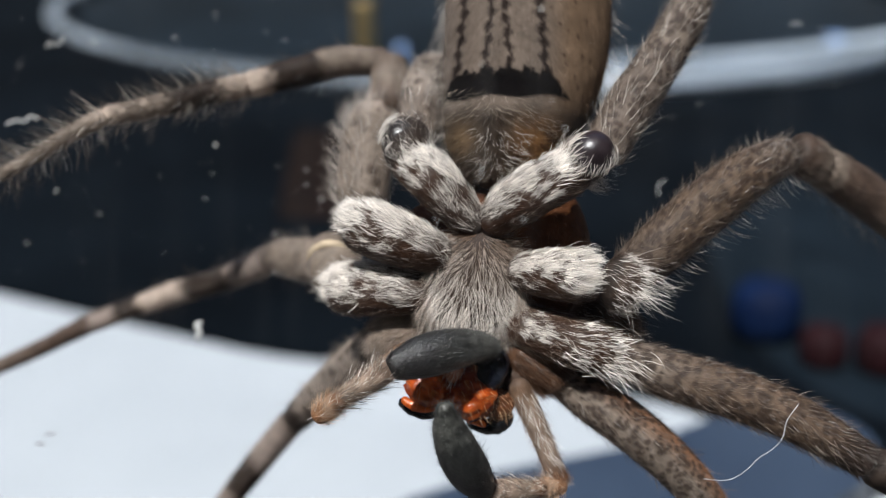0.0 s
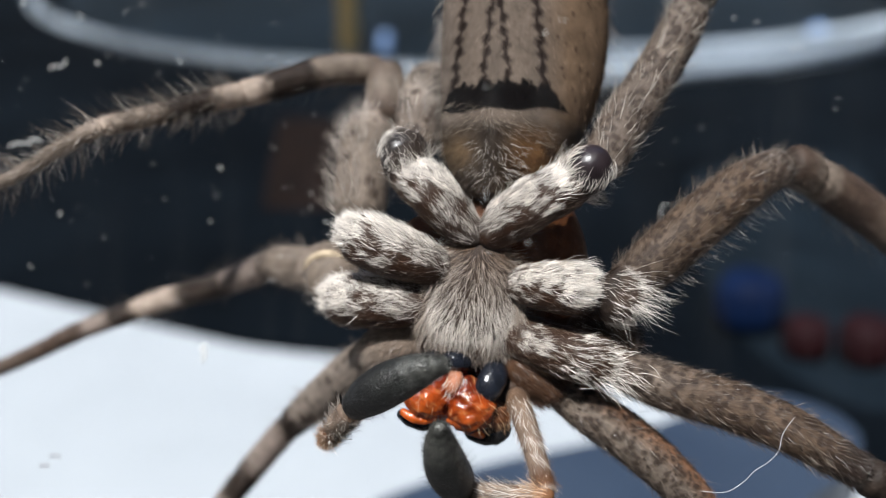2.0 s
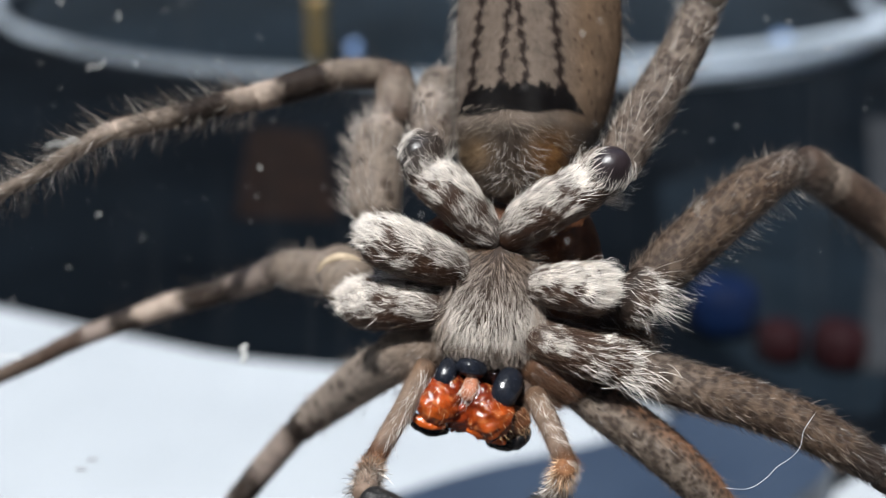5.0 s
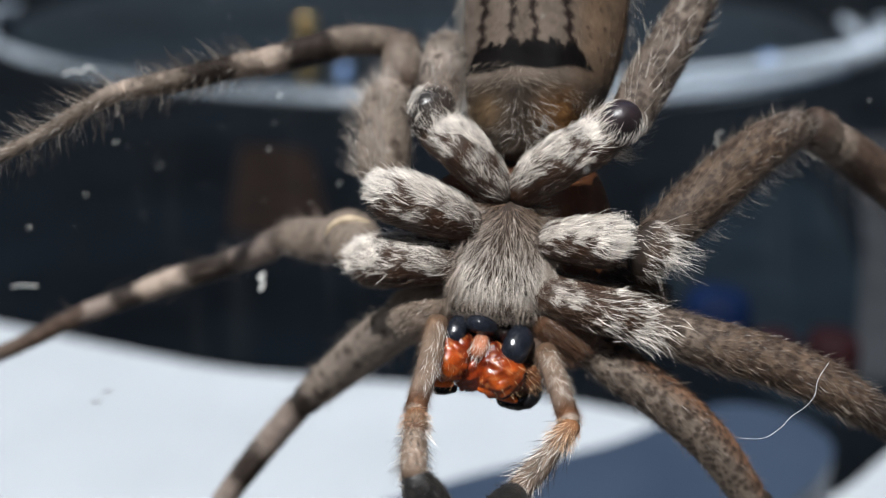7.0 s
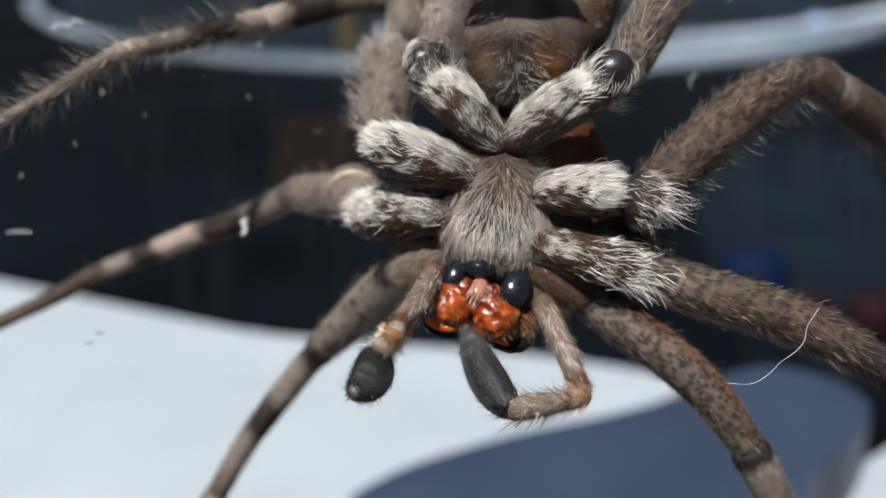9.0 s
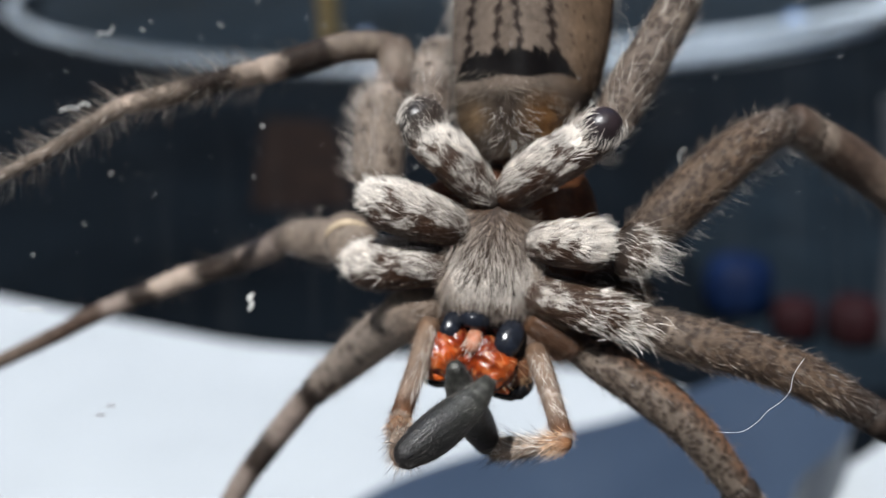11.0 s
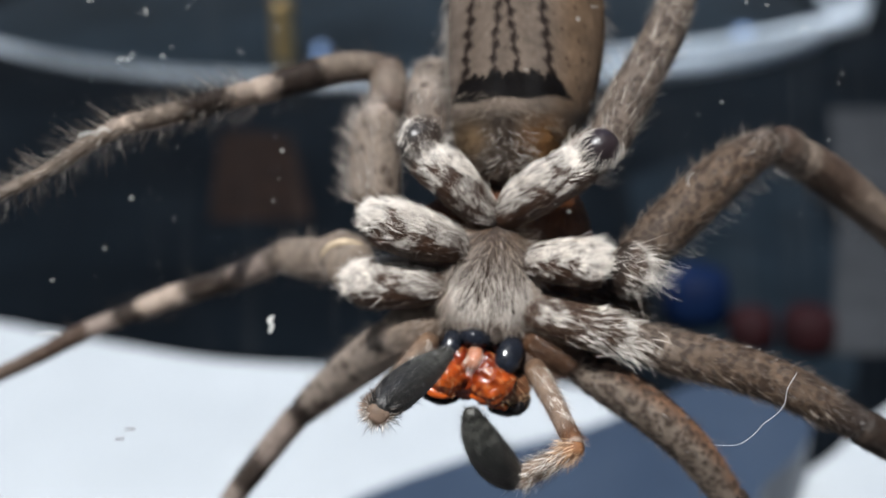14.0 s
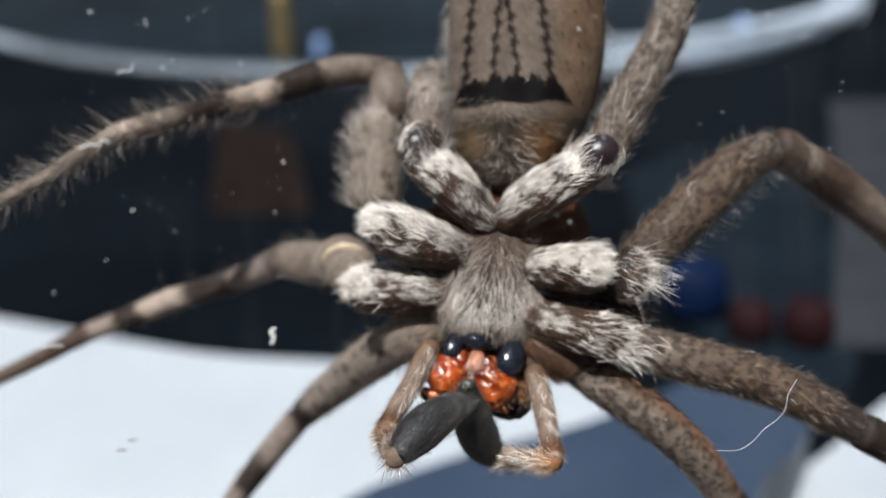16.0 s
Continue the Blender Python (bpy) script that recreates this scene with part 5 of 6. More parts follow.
    walk(palps["L", "femur"], [
        (0, pose(-0.0036, -0.0031, 0.0005, -0.0, -27.7, -146.3)), (0.2, pose(-0.0036, -0.0031, 0.0005, 0.5, -27.0, -147.5)), (0.4, pose(-0.0036, -0.0031, 0.0005, -1.5, -33.4, -142.7)),
        (0.5, pose(-0.0036, -0.0031, 0.0005, -3.2, -20.3, -139.2)), (0.6, pose(-0.0036, -0.0031, 0.0005, -4.4, -31.2, -134.6)), (0.7, pose(-0.0036, -0.0031, 0.0005, -5.2, -19.4, -132.1)),
        (0.8, pose(-0.0036, -0.0031, 0.0005, -5.6, 2.2, -129.9)), (1, pose(-0.0036, -0.0031, 0.0005, -4.7, -5.1, -121.8)), (1.2, pose(-0.0036, -0.0031, 0.0005, -5.5, 31.7, -117.4)),
        (1.4, pose(-0.0036, -0.0031, 0.0005, -6.8, 21.6, -121.1)), (1.5, pose(-0.0036, -0.0031, 0.0005, -9.0, 27.0, -129.9)), (1.6, pose(-0.0036, -0.0031, 0.0005, -11.4, 23.6, -138.2)),
        (1.8, pose(-0.0036, -0.0031, 0.0005, -7.0, 9.8, -129.2)), (2, pose(-0.0036, -0.0031, 0.0005, -7.3, 1.9, -136.0)), (2.2, pose(-0.0036, -0.0031, 0.0005, -5.0, 18.0, -107.6)),
        (2.4, pose(-0.0036, -0.0031, 0.0005, -5.8, 8.3, -112.0)), (2.6, pose(-0.0036, -0.0031, 0.0005, -5.4, 11.6, -114.0)), (2.8, pose(-0.0036, -0.0031, 0.0005, -4.6, 6.7, -113.0)),
        (3, pose(-0.0036, -0.0031, 0.0005, -5.5, 11.2, -127.3)), (3.2, pose(-0.0036, -0.0031, 0.0005, -6.7, 26.6, -136.3)), (3.5, pose(-0.0036, -0.0031, 0.0005, -6.9, 24.1, -138.4)),
        (3.7, pose(-0.0036, -0.0031, 0.0005, -5.6, 19.0, -136.9)), (4.4, pose(-0.0036, -0.0031, 0.0005, -2.8, -4.0, -128.8)), (5.1, pose(-0.0036, -0.0031, 0.0005, -3.2, -23.5, -119.6)),
        (5.8, pose(-0.0036, -0.0031, 0.0005, -6.6, -35.4, -109.7)), (6, pose(-0.0036, -0.0031, 0.0005, -5.6, -31.2, -110.4)), (6.3, pose(-0.0036, -0.0031, 0.0005, -13.6, -42.3, -92.8)),
        (6.6, pose(-0.0036, -0.0031, 0.0005, 0.0, -45.5, -112.5)), (6.9, pose(-0.0036, -0.0031, 0.0005, -8.8, -19.4, -99.9)), (7, pose(-0.0036, -0.0031, 0.0005, -5.8, -40.6, -107.9)),
        (7.2, pose(-0.0036, -0.0031, 0.0005, -12.1, -8.8, -98.5)), (7.5, pose(-0.0036, -0.0031, 0.0005, -9.3, -20.6, -109.4)), (7.8, pose(-0.0036, -0.0031, 0.0005, -10.1, -7.8, -104.0)),
        (8, pose(-0.0036, -0.0031, 0.0005, -9.9, -8.5, -95.3)), (8.3, pose(-0.0036, -0.0031, 0.0005, -6.9, -7.0, -108.5)), (8.5, pose(-0.0036, -0.0031, 0.0005, -4.6, -26.4, -123.0)),
        (8.6, pose(-0.0036, -0.0031, 0.0005, -7.3, -7.1, -115.8)), (8.9, pose(-0.0036, -0.0031, 0.0005, -5.4, -7.6, -124.7)), (8.93, pose(-0.0036, -0.0031, 0.0005, -5.1, -27.6, -124.9)),
        (8.97, pose(-0.0036, -0.0031, 0.0005, -4.8, -43.2, -125.2)), (9, pose(-0.0036, -0.0031, 0.0005, -4.2, -54.5, -125.6)), (9.2, pose(-0.0036, -0.0031, 0.0005, -17.1, -64.8, -109.0)),
        (9.9, pose(-0.0036, -0.0031, 0.0005, -13.9, -53.7, -111.7)), (10.6, pose(-0.0036, -0.0031, 0.0005, -11.9, -39.4, -113.1)), (11.3, pose(-0.0036, -0.0031, 0.0005, -10.6, -21.0, -114.1)),
        (11.5, pose(-0.0036, -0.0031, 0.0005, -4.2, -13.4, -130.0)), (11.7, pose(-0.0036, -0.0031, 0.0005, -3.8, -25.6, -130.0)), (12, pose(-0.0036, -0.0031, 0.0005, -14.6, -38.5, -101.4)),
        (12.3, pose(-0.0036, -0.0031, 0.0005, -17.8, -15.9, -94.5)), (12.5, pose(-0.0036, -0.0031, 0.0005, -7.0, -30.9, -124.7)), (12.6, pose(-0.0036, -0.0031, 0.0005, 3.3, -65.6, -143.7)),
        (12.7, pose(-0.0036, -0.0031, 0.0005, 13.9, -37.7, -155.3)), (12.8, pose(-0.0036, -0.0031, 0.0005, 20.9, -20.7, -170.5)), (12.9, pose(-0.0036, -0.0031, 0.0005, 15.0, -16.9, -159.3)),
        (13, pose(-0.0036, -0.0031, 0.0005, 16.6, -27.1, -170.9)), (13.1, pose(-0.0036, -0.0031, 0.0005, 6.6, -28.2, -151.8)), (13.2, pose(-0.0036, -0.0031, 0.0005, -9.0, -32.0, -117.2)),
        (13.3, pose(-0.0036, -0.0031, 0.0005, -10.1, -37.0, -113.1)), (13.5, pose(-0.0036, -0.0031, 0.0005, -17.7, -10.6, -98.9)), (13.7, pose(-0.0036, -0.0031, 0.0005, -13.8, -41.8, -116.6)),
        (13.9, pose(-0.0036, -0.0031, 0.0005, -5.3, -42.1, -128.3)), (14, pose(-0.0036, -0.0031, 0.0005, 1.7, -41.6, -138.9)), (14.2, pose(-0.0036, -0.0031, 0.0005, 4.4, -33.7, -143.6)),
        (14.4, pose(-0.0036, -0.0031, 0.0005, -15.4, -10.5, -105.4)), (14.5, pose(-0.0036, -0.0031, 0.0005, -16.6, -32.1, -95.9)), (14.6, pose(-0.0036, -0.0031, 0.0005, -10.5, -10.8, -106.2)),
        (14.7, pose(-0.0036, -0.0031, 0.0005, -7.9, -20.3, -114.8)), (14.8, pose(-0.0036, -0.0031, 0.0005, -6.2, -24.5, -117.7)), (14.9, pose(-0.0036, -0.0031, 0.0005, -4.6, -20.3, -120.3)),
        (15, pose(-0.0036, -0.0031, 0.0005, 2.2, -31.7, -140.2)), (15.1, pose(-0.0036, -0.0031, 0.0005, -4.8, -45.3, -126.3)), (15.2, pose(-0.0036, -0.0031, 0.0005, 7.2, -28.9, -143.9)),
        (15.3, pose(-0.0036, -0.0031, 0.0005, 10.0, -21.8, -152.1)), (15.4, pose(-0.0036, -0.0031, 0.0005, -3.8, -29.5, -116.4)), (15.5, pose(-0.0036, -0.0031, 0.0005, 1.7, -30.6, -127.8)),
        (15.6, pose(-0.0036, -0.0031, 0.0005, -0.4, -21.9, -123.5)), (15.7, pose(-0.0036, -0.0031, 0.0005, -2.8, -22.7, -116.4)), (15.8, pose(-0.0036, -0.0031, 0.0005, 3.4, -32.0, -133.0)),
        (16, pose(-0.0036, -0.0031, 0.0005, -0.7, -34.2, -125.3)),
    ])
    walk(palps["L", "tibia"], [
        (0, pose(-0.0079, -0.0060, 0.0032, 0.0, -19.4, 34.8)), (0.2, pose(-0.0079, -0.0059, 0.0031, 0.8, -16.1, 31.9)), (0.4, pose(-0.0074, -0.0061, 0.0037, 2.1, 32.0, 29.0)),
        (0.5, pose(-0.0077, -0.0067, 0.0025, 2.6, 21.0, 30.3)), (0.6, pose(-0.0071, -0.0067, 0.0035, 1.6, 34.3, 28.0)), (0.7, pose(-0.0073, -0.0072, 0.0024, 5.3, 0.1, 34.0)),
        (0.8, pose(-0.0073, -0.0076, 0.0003, 5.0, -19.7, 39.3)), (1, pose(-0.0066, -0.0081, 0.0010, 4.1, -40.0, 41.6)), (1.2, pose(-0.0059, -0.0075, -0.0025, 57.7, -80.1, -21.1)),
        (1.4, pose(-0.0064, -0.0078, -0.0016, 59.6, -77.1, -24.4)), (1.5, pose(-0.0069, -0.0071, -0.0021, 120.2, -78.2, -87.3)), (1.6, pose(-0.0075, -0.0067, -0.0018, -152.0, -83.4, -175.5)),
        (1.8, pose(-0.0072, -0.0076, -0.0005, -46.1, -68.1, 77.1)), (2, pose(-0.0078, -0.0072, 0.0003, -26.6, -54.2, 57.1)), (2.2, pose(-0.0052, -0.0084, -0.0013, 13.9, -82.1, 10.2)),
        (2.4, pose(-0.0057, -0.0085, -0.0003, 34.5, -78.6, -11.4)), (2.6, pose(-0.0059, -0.0083, -0.0007, 40.8, -75.6, -19.0)), (2.8, pose(-0.0058, -0.0085, -0.0002, 32.8, -76.5, -11.7)),
        (3, pose(-0.0070, -0.0077, -0.0006, -155.9, -82.5, 178.9)), (3.2, pose(-0.0073, -0.0067, -0.0021, -178.1, -82.0, -158.7)), (3.5, pose(-0.0075, -0.0067, -0.0019, 168.9, -84.9, -145.7)),
        (3.7, pose(-0.0076, -0.0069, -0.0014, -116.3, -84.5, 139.8)), (4.4, pose(-0.0072, -0.0077, 0.0009, -166.0, -86.0, -170.3)), (5.1, pose(-0.0062, -0.0078, 0.0028, 155.3, -83.9, -131.9)),
        (5.8, pose(-0.0052, -0.0076, 0.0039, 139.2, -79.5, -116.6)), (6, pose(-0.0053, -0.0078, 0.0035, 146.2, -82.7, -124.3)), (6.3, pose(-0.0038, -0.0074, 0.0044, 86.0, -85.4, -64.4)),
        (6.6, pose(-0.0051, -0.0069, 0.0046, 123.6, -69.9, -105.8)), (6.9, pose(-0.0045, -0.0085, 0.0024, 118.4, -72.8, -102.3)), (7, pose(-0.0049, -0.0073, 0.0043, 111.2, -63.3, -98.1)),
        (7.2, pose(-0.0044, -0.0088, 0.0014, 92.6, -73.8, -81.1)), (7.5, pose(-0.0054, -0.0083, 0.0025, 105.1, -82.1, -94.7)), (7.8, pose(-0.0050, -0.0087, 0.0013, 94.5, -47.6, -90.4)),
        (8, pose(-0.0041, -0.0089, 0.0014, 89.2, -70.3, -87.7)), (8.3, pose(-0.0054, -0.0086, 0.0012, 75.3, -74.0, -75.3)), (8.5, pose(-0.0064, -0.0075, 0.0031, 91.0, -77.9, -92.8)),
        (8.6, pose(-0.0061, -0.0083, 0.0012, 80.3, -67.9, -84.2)), (8.9, pose(-0.0069, -0.0079, 0.0013, 89.0, -80.9, -93.9)), (8.93, pose(-0.0065, -0.0074, 0.0032, 104.2, -64.0, -114.1)),
        (8.97, pose(-0.0060, -0.0066, 0.0045, 77.4, 29.1, -124.3)), (9, pose(-0.0055, -0.0059, 0.0052, 72.0, 66.6, -130.1)), (9.2, pose(-0.0044, -0.0055, 0.0058, 87.2, 65.2, -110.0)),
        (9.9, pose(-0.0049, -0.0063, 0.0052, 84.2, 28.5, -104.2)), (10.6, pose(-0.0053, -0.0073, 0.0042, 75.9, -68.6, -90.9)), (11.3, pose(-0.0058, -0.0081, 0.0026, 35.1, -84.0, -49.8)),
        (11.5, pose(-0.0072, -0.0075, 0.0019, -26.5, -75.1, 12.5)), (11.7, pose(-0.0069, -0.0071, 0.0030, -53.5, -76.3, 42.0)), (12, pose(-0.0045, -0.0076, 0.0041, 27.2, -83.3, -40.1)),
        (12.3, pose(-0.0040, -0.0087, 0.0021, -37.6, -84.9, 25.4)), (12.5, pose(-0.0064, -0.0072, 0.0035, 28.9, -77.9, -41.7)), (12.6, pose(-0.0055, -0.0046, 0.0058, 111.9, -67.1, -132.9)),
        (12.7, pose(-0.0078, -0.0051, 0.0041, -79.3, -59.6, 54.4)), (12.8, pose(-0.0089, -0.0040, 0.0026, -50.4, -33.9, 18.2)), (12.9, pose(-0.0088, -0.0051, 0.0022, -71.0, -54.8, 50.1)),
        (13, pose(-0.0087, -0.0040, 0.0031, -52.9, -27.9, 26.0)), (13.1, pose(-0.0081, -0.0056, 0.0032, -64.3, -65.5, 35.9)), (13.2, pose(-0.0058, -0.0075, 0.0036, -45.5, -83.3, 16.3)),
        (13.3, pose(-0.0054, -0.0074, 0.0040, -4.6, -80.5, -24.7)), (13.5, pose(-0.0045, -0.0088, 0.0016, -35.5, -82.5, 7.2)), (13.7, pose(-0.0055, -0.0070, 0.0044, 27.8, -80.6, -57.0)),
        (13.9, pose(-0.0062, -0.0065, 0.0044, 102.8, -79.2, -134.8)), (14, pose(-0.0068, -0.0060, 0.0044, -99.9, -83.7, 68.2)), (14.2, pose(-0.0075, -0.0060, 0.0037, -47.6, -80.2, 16.3)),
        (14.4, pose(-0.0051, -0.0086, 0.0016, -72.5, -80.2, 42.9)), (14.5, pose(-0.0041, -0.0080, 0.0036, -20.3, -84.1, -9.2)), (14.6, pose(-0.0052, -0.0086, 0.0016, -22.2, -82.8, -7.0)),
        (14.7, pose(-0.0059, -0.0081, 0.0025, -47.4, -81.3, 19.2)), (14.8, pose(-0.0060, -0.0078, 0.0029, -30.2, -86.1, 2.1)), (14.9, pose(-0.0063, -0.0078, 0.0025, -39.2, -81.0, 11.7)),
        (15, pose(-0.0074, -0.0063, 0.0036, 142.8, -78.8, -172.8)), (15.1, pose(-0.0060, -0.0064, 0.0046, 142.9, -85.1, -173.5)), (15.2, pose(-0.0077, -0.0061, 0.0033, -79.5, -58.8, 49.0)),
        (15.3, pose(-0.0083, -0.0057, 0.0027, -64.8, -56.4, 35.8)), (15.4, pose(-0.0058, -0.0077, 0.0034, -35.6, -83.0, 4.2)), (15.5, pose(-0.0066, -0.0071, 0.0035, -31.9, -83.5, 0.9)),
        (15.6, pose(-0.0066, -0.0076, 0.0027, -10.3, -81.7, -20.7)), (15.7, pose(-0.0060, -0.0079, 0.0027, -33.7, -82.7, 3.5)), (15.8, pose(-0.0069, -0.0067, 0.0036, -44.1, -83.6, 14.5)),
        (16, pose(-0.0064, -0.0071, 0.0038, 7.8, -83.3, -37.7)),
    ])
    walk(palps["L", "bulb"], [
        (0, pose(-0.0044, -0.0036, 0.0047, 0.0, 25.5, 11.3)), (0.2, pose(-0.0043, -0.0036, 0.0044, 0.1, 24.7, 11.6)), (0.4, pose(-0.0041, -0.0042, 0.0013, 4.3, -27.5, 18.9)),
        (0.5, pose(-0.0041, -0.0046, 0.0009, 3.3, -23.8, 20.2)), (0.6, pose(-0.0038, -0.0049, 0.0010, 0.4, -29.8, 27.4)), (0.7, pose(-0.0035, -0.0047, 0.0024, 0.5, -32.0, 27.1)),
        (0.8, pose(-0.0040, -0.0049, 0.0018, 0.6, -26.2, 26.8)), (1, pose(-0.0040, -0.0058, 0.0039, -3.4, -26.9, 36.7)), (1.2, pose(-0.0051, -0.0078, 0.0019, -2.4, -47.5, 34.5)),
        (1.4, pose(-0.0055, -0.0082, 0.0028, -5.0, -38.0, 38.7)), (1.5, pose(-0.0069, -0.0080, 0.0023, 0.2, -32.6, 30.3)), (1.6, pose(-0.0081, -0.0067, 0.0027, -5.8, -43.5, 42.2)),
        (1.8, pose(-0.0068, -0.0059, 0.0037, -7.4, -19.5, 44.9)), (2, pose(-0.0063, -0.0050, 0.0040, -2.7, -28.4, 32.1)), (2.2, pose(-0.0046, -0.0083, 0.0032, -8.7, -51.8, 44.7)),
        (2.4, pose(-0.0049, -0.0086, 0.0041, -10.5, -39.7, 48.0)), (2.6, pose(-0.0048, -0.0087, 0.0037, -10.3, -37.7, 49.2)), (2.8, pose(-0.0048, -0.0087, 0.0042, -7.9, -40.7, 46.5)),
        (3, pose(-0.0076, -0.0077, 0.0038, -5.4, -45.2, 43.3)), (3.2, pose(-0.0079, -0.0070, 0.0024, -4.4, -37.9, 42.6)), (3.5, pose(-0.0079, -0.0069, 0.0026, -2.9, -24.8, 40.6)),
        (3.7, pose(-0.0079, -0.0066, 0.0031, -2.5, -32.5, 40.2)), (4.4, pose(-0.0075, -0.0077, 0.0054, 11.6, -28.4, 11.1)), (5.1, pose(-0.0065, -0.0081, 0.0073, 28.0, 14.3, -53.4)),
        (5.8, pose(-0.0055, -0.0083, 0.0083, 15.6, 34.5, -84.1)), (6, pose(-0.0056, -0.0083, 0.0080, 15.3, 28.9, -81.7)), (6.3, pose(-0.0036, -0.0078, 0.0089, 18.5, 41.6, -72.5)),
        (6.6, pose(-0.0056, -0.0084, 0.0089, 16.0, 36.7, -73.9)), (6.9, pose(-0.0048, -0.0098, 0.0067, 14.9, 37.8, -73.4)), (7, pose(-0.0052, -0.0093, 0.0083, 14.5, 37.1, -71.8)),
        (7.2, pose(-0.0042, -0.0101, 0.0057, 37.3, 47.1, -26.0)), (7.5, pose(-0.0054, -0.0089, 0.0070, 37.8, 59.0, -23.2)), (7.8, pose(-0.0050, -0.0118, 0.0046, 11.3, 43.3, -52.7)),
        (8, pose(-0.0040, -0.0104, 0.0056, 8.1, 71.9, -58.2)), (8.3, pose(-0.0051, -0.0098, 0.0055, 19.9, 50.2, -45.3)), (8.5, pose(-0.0065, -0.0084, 0.0075, 24.3, 61.6, -38.5)),
        (8.6, pose(-0.0059, -0.0100, 0.0054, -1.1, 52.9, -66.9)), (8.9, pose(-0.0069, -0.0086, 0.0057, -15.5, 56.4, -86.4)), (8.93, pose(-0.0073, -0.0092, 0.0072, -20.3, 18.7, -90.5)),
        (8.97, pose(-0.0082, -0.0099, 0.0023, -45.3, -54.6, -97.5)), (9, pose(-0.0067, -0.0073, 0.0011, -33.5, -77.3, -111.6)), (9.2, pose(-0.0050, -0.0073, 0.0017, 4.7, -78.9, -150.8)),
        (9.9, pose(-0.0058, -0.0102, 0.0030, -177.7, -74.6, 32.0)), (10.6, pose(-0.0054, -0.0089, 0.0084, -166.5, -6.3, 30.9)), (11.3, pose(-0.0055, -0.0084, 0.0071, -160.5, 32.1, 30.8)),
        (11.5, pose(-0.0061, -0.0072, 0.0062, -161.4, 26.3, 25.1)), (11.7, pose(-0.0062, -0.0064, 0.0074, -160.2, 32.6, 22.9)), (12, pose(-0.0041, -0.0079, 0.0086, -150.4, 60.5, 31.3)),
        (12.3, pose(-0.0037, -0.0085, 0.0066, -153.6, 58.9, 25.8)), (12.5, pose(-0.0057, -0.0079, 0.0079, -143.5, 39.8, 32.3)), (12.6, pose(-0.0067, -0.0058, 0.0099, -164.3, 66.6, 1.5)),
        (12.7, pose(-0.0064, -0.0032, 0.0079, -140.4, 47.8, 23.5)), (12.8, pose(-0.0054, -0.0029, 0.0051, -155.0, 19.9, -4.1)), (12.9, pose(-0.0071, -0.0031, 0.0059, -141.7, 36.0, 20.7)),
        (13, pose(-0.0051, -0.0022, 0.0053, -159.0, 34.5, -8.6)), (13.1, pose(-0.0066, -0.0045, 0.0073, -144.7, 24.4, 12.2)), (13.2, pose(-0.0053, -0.0074, 0.0081, -119.3, 63.1, 33.7)),
        (13.3, pose(-0.0047, -0.0077, 0.0084, -107.9, 43.3, 40.4)), (13.5, pose(-0.0039, -0.0087, 0.0060, -90.6, 42.0, 58.4)), (13.7, pose(-0.0051, -0.0076, 0.0088, -106.4, 48.7, 32.0)),
        (13.9, pose(-0.0068, -0.0071, 0.0088, 152.3, 65.7, -71.8)), (14, pose(-0.0067, -0.0055, 0.0088, -112.8, 46.8, 30.2)), (14.2, pose(-0.0067, -0.0058, 0.0082, -116.8, 39.2, 16.7)),
        (14.4, pose(-0.0045, -0.0081, 0.0060, -96.0, 42.8, 40.4)), (14.5, pose(-0.0036, -0.0081, 0.0081, -88.3, 52.0, 44.5)), (14.6, pose(-0.0046, -0.0087, 0.0061, -87.3, 41.2, 37.8)),
        (14.7, pose(-0.0052, -0.0079, 0.0070, -89.4, 47.0, 28.2)), (14.8, pose(-0.0057, -0.0078, 0.0074, -88.3, 51.8, 24.0)), (14.9, pose(-0.0056, -0.0077, 0.0070, -82.6, 50.8, 25.6)),
        (15, pose(-0.0082, -0.0064, 0.0080, -87.1, 55.2, 15.1)), (15.1, pose(-0.0064, -0.0065, 0.0091, -82.9, 61.7, 16.0)), (15.2, pose(-0.0062, -0.0044, 0.0072, -79.6, 31.7, 12.7)),
        (15.3, pose(-0.0063, -0.0042, 0.0064, -73.9, 26.5, 11.7)), (15.4, pose(-0.0053, -0.0076, 0.0078, -65.4, 69.1, 22.9)), (15.5, pose(-0.0061, -0.0071, 0.0079, -63.2, 48.7, 22.0)),
        (15.6, pose(-0.0059, -0.0079, 0.0071, -49.3, 55.4, 35.3)), (15.7, pose(-0.0054, -0.0079, 0.0072, -48.1, 52.3, 32.8)), (15.8, pose(-0.0065, -0.0066, 0.0081, -54.2, 40.7, 18.3)),
        (16, pose(-0.0059, -0.0074, 0.0082, -43.5, 42.1, 28.4)),
    ])
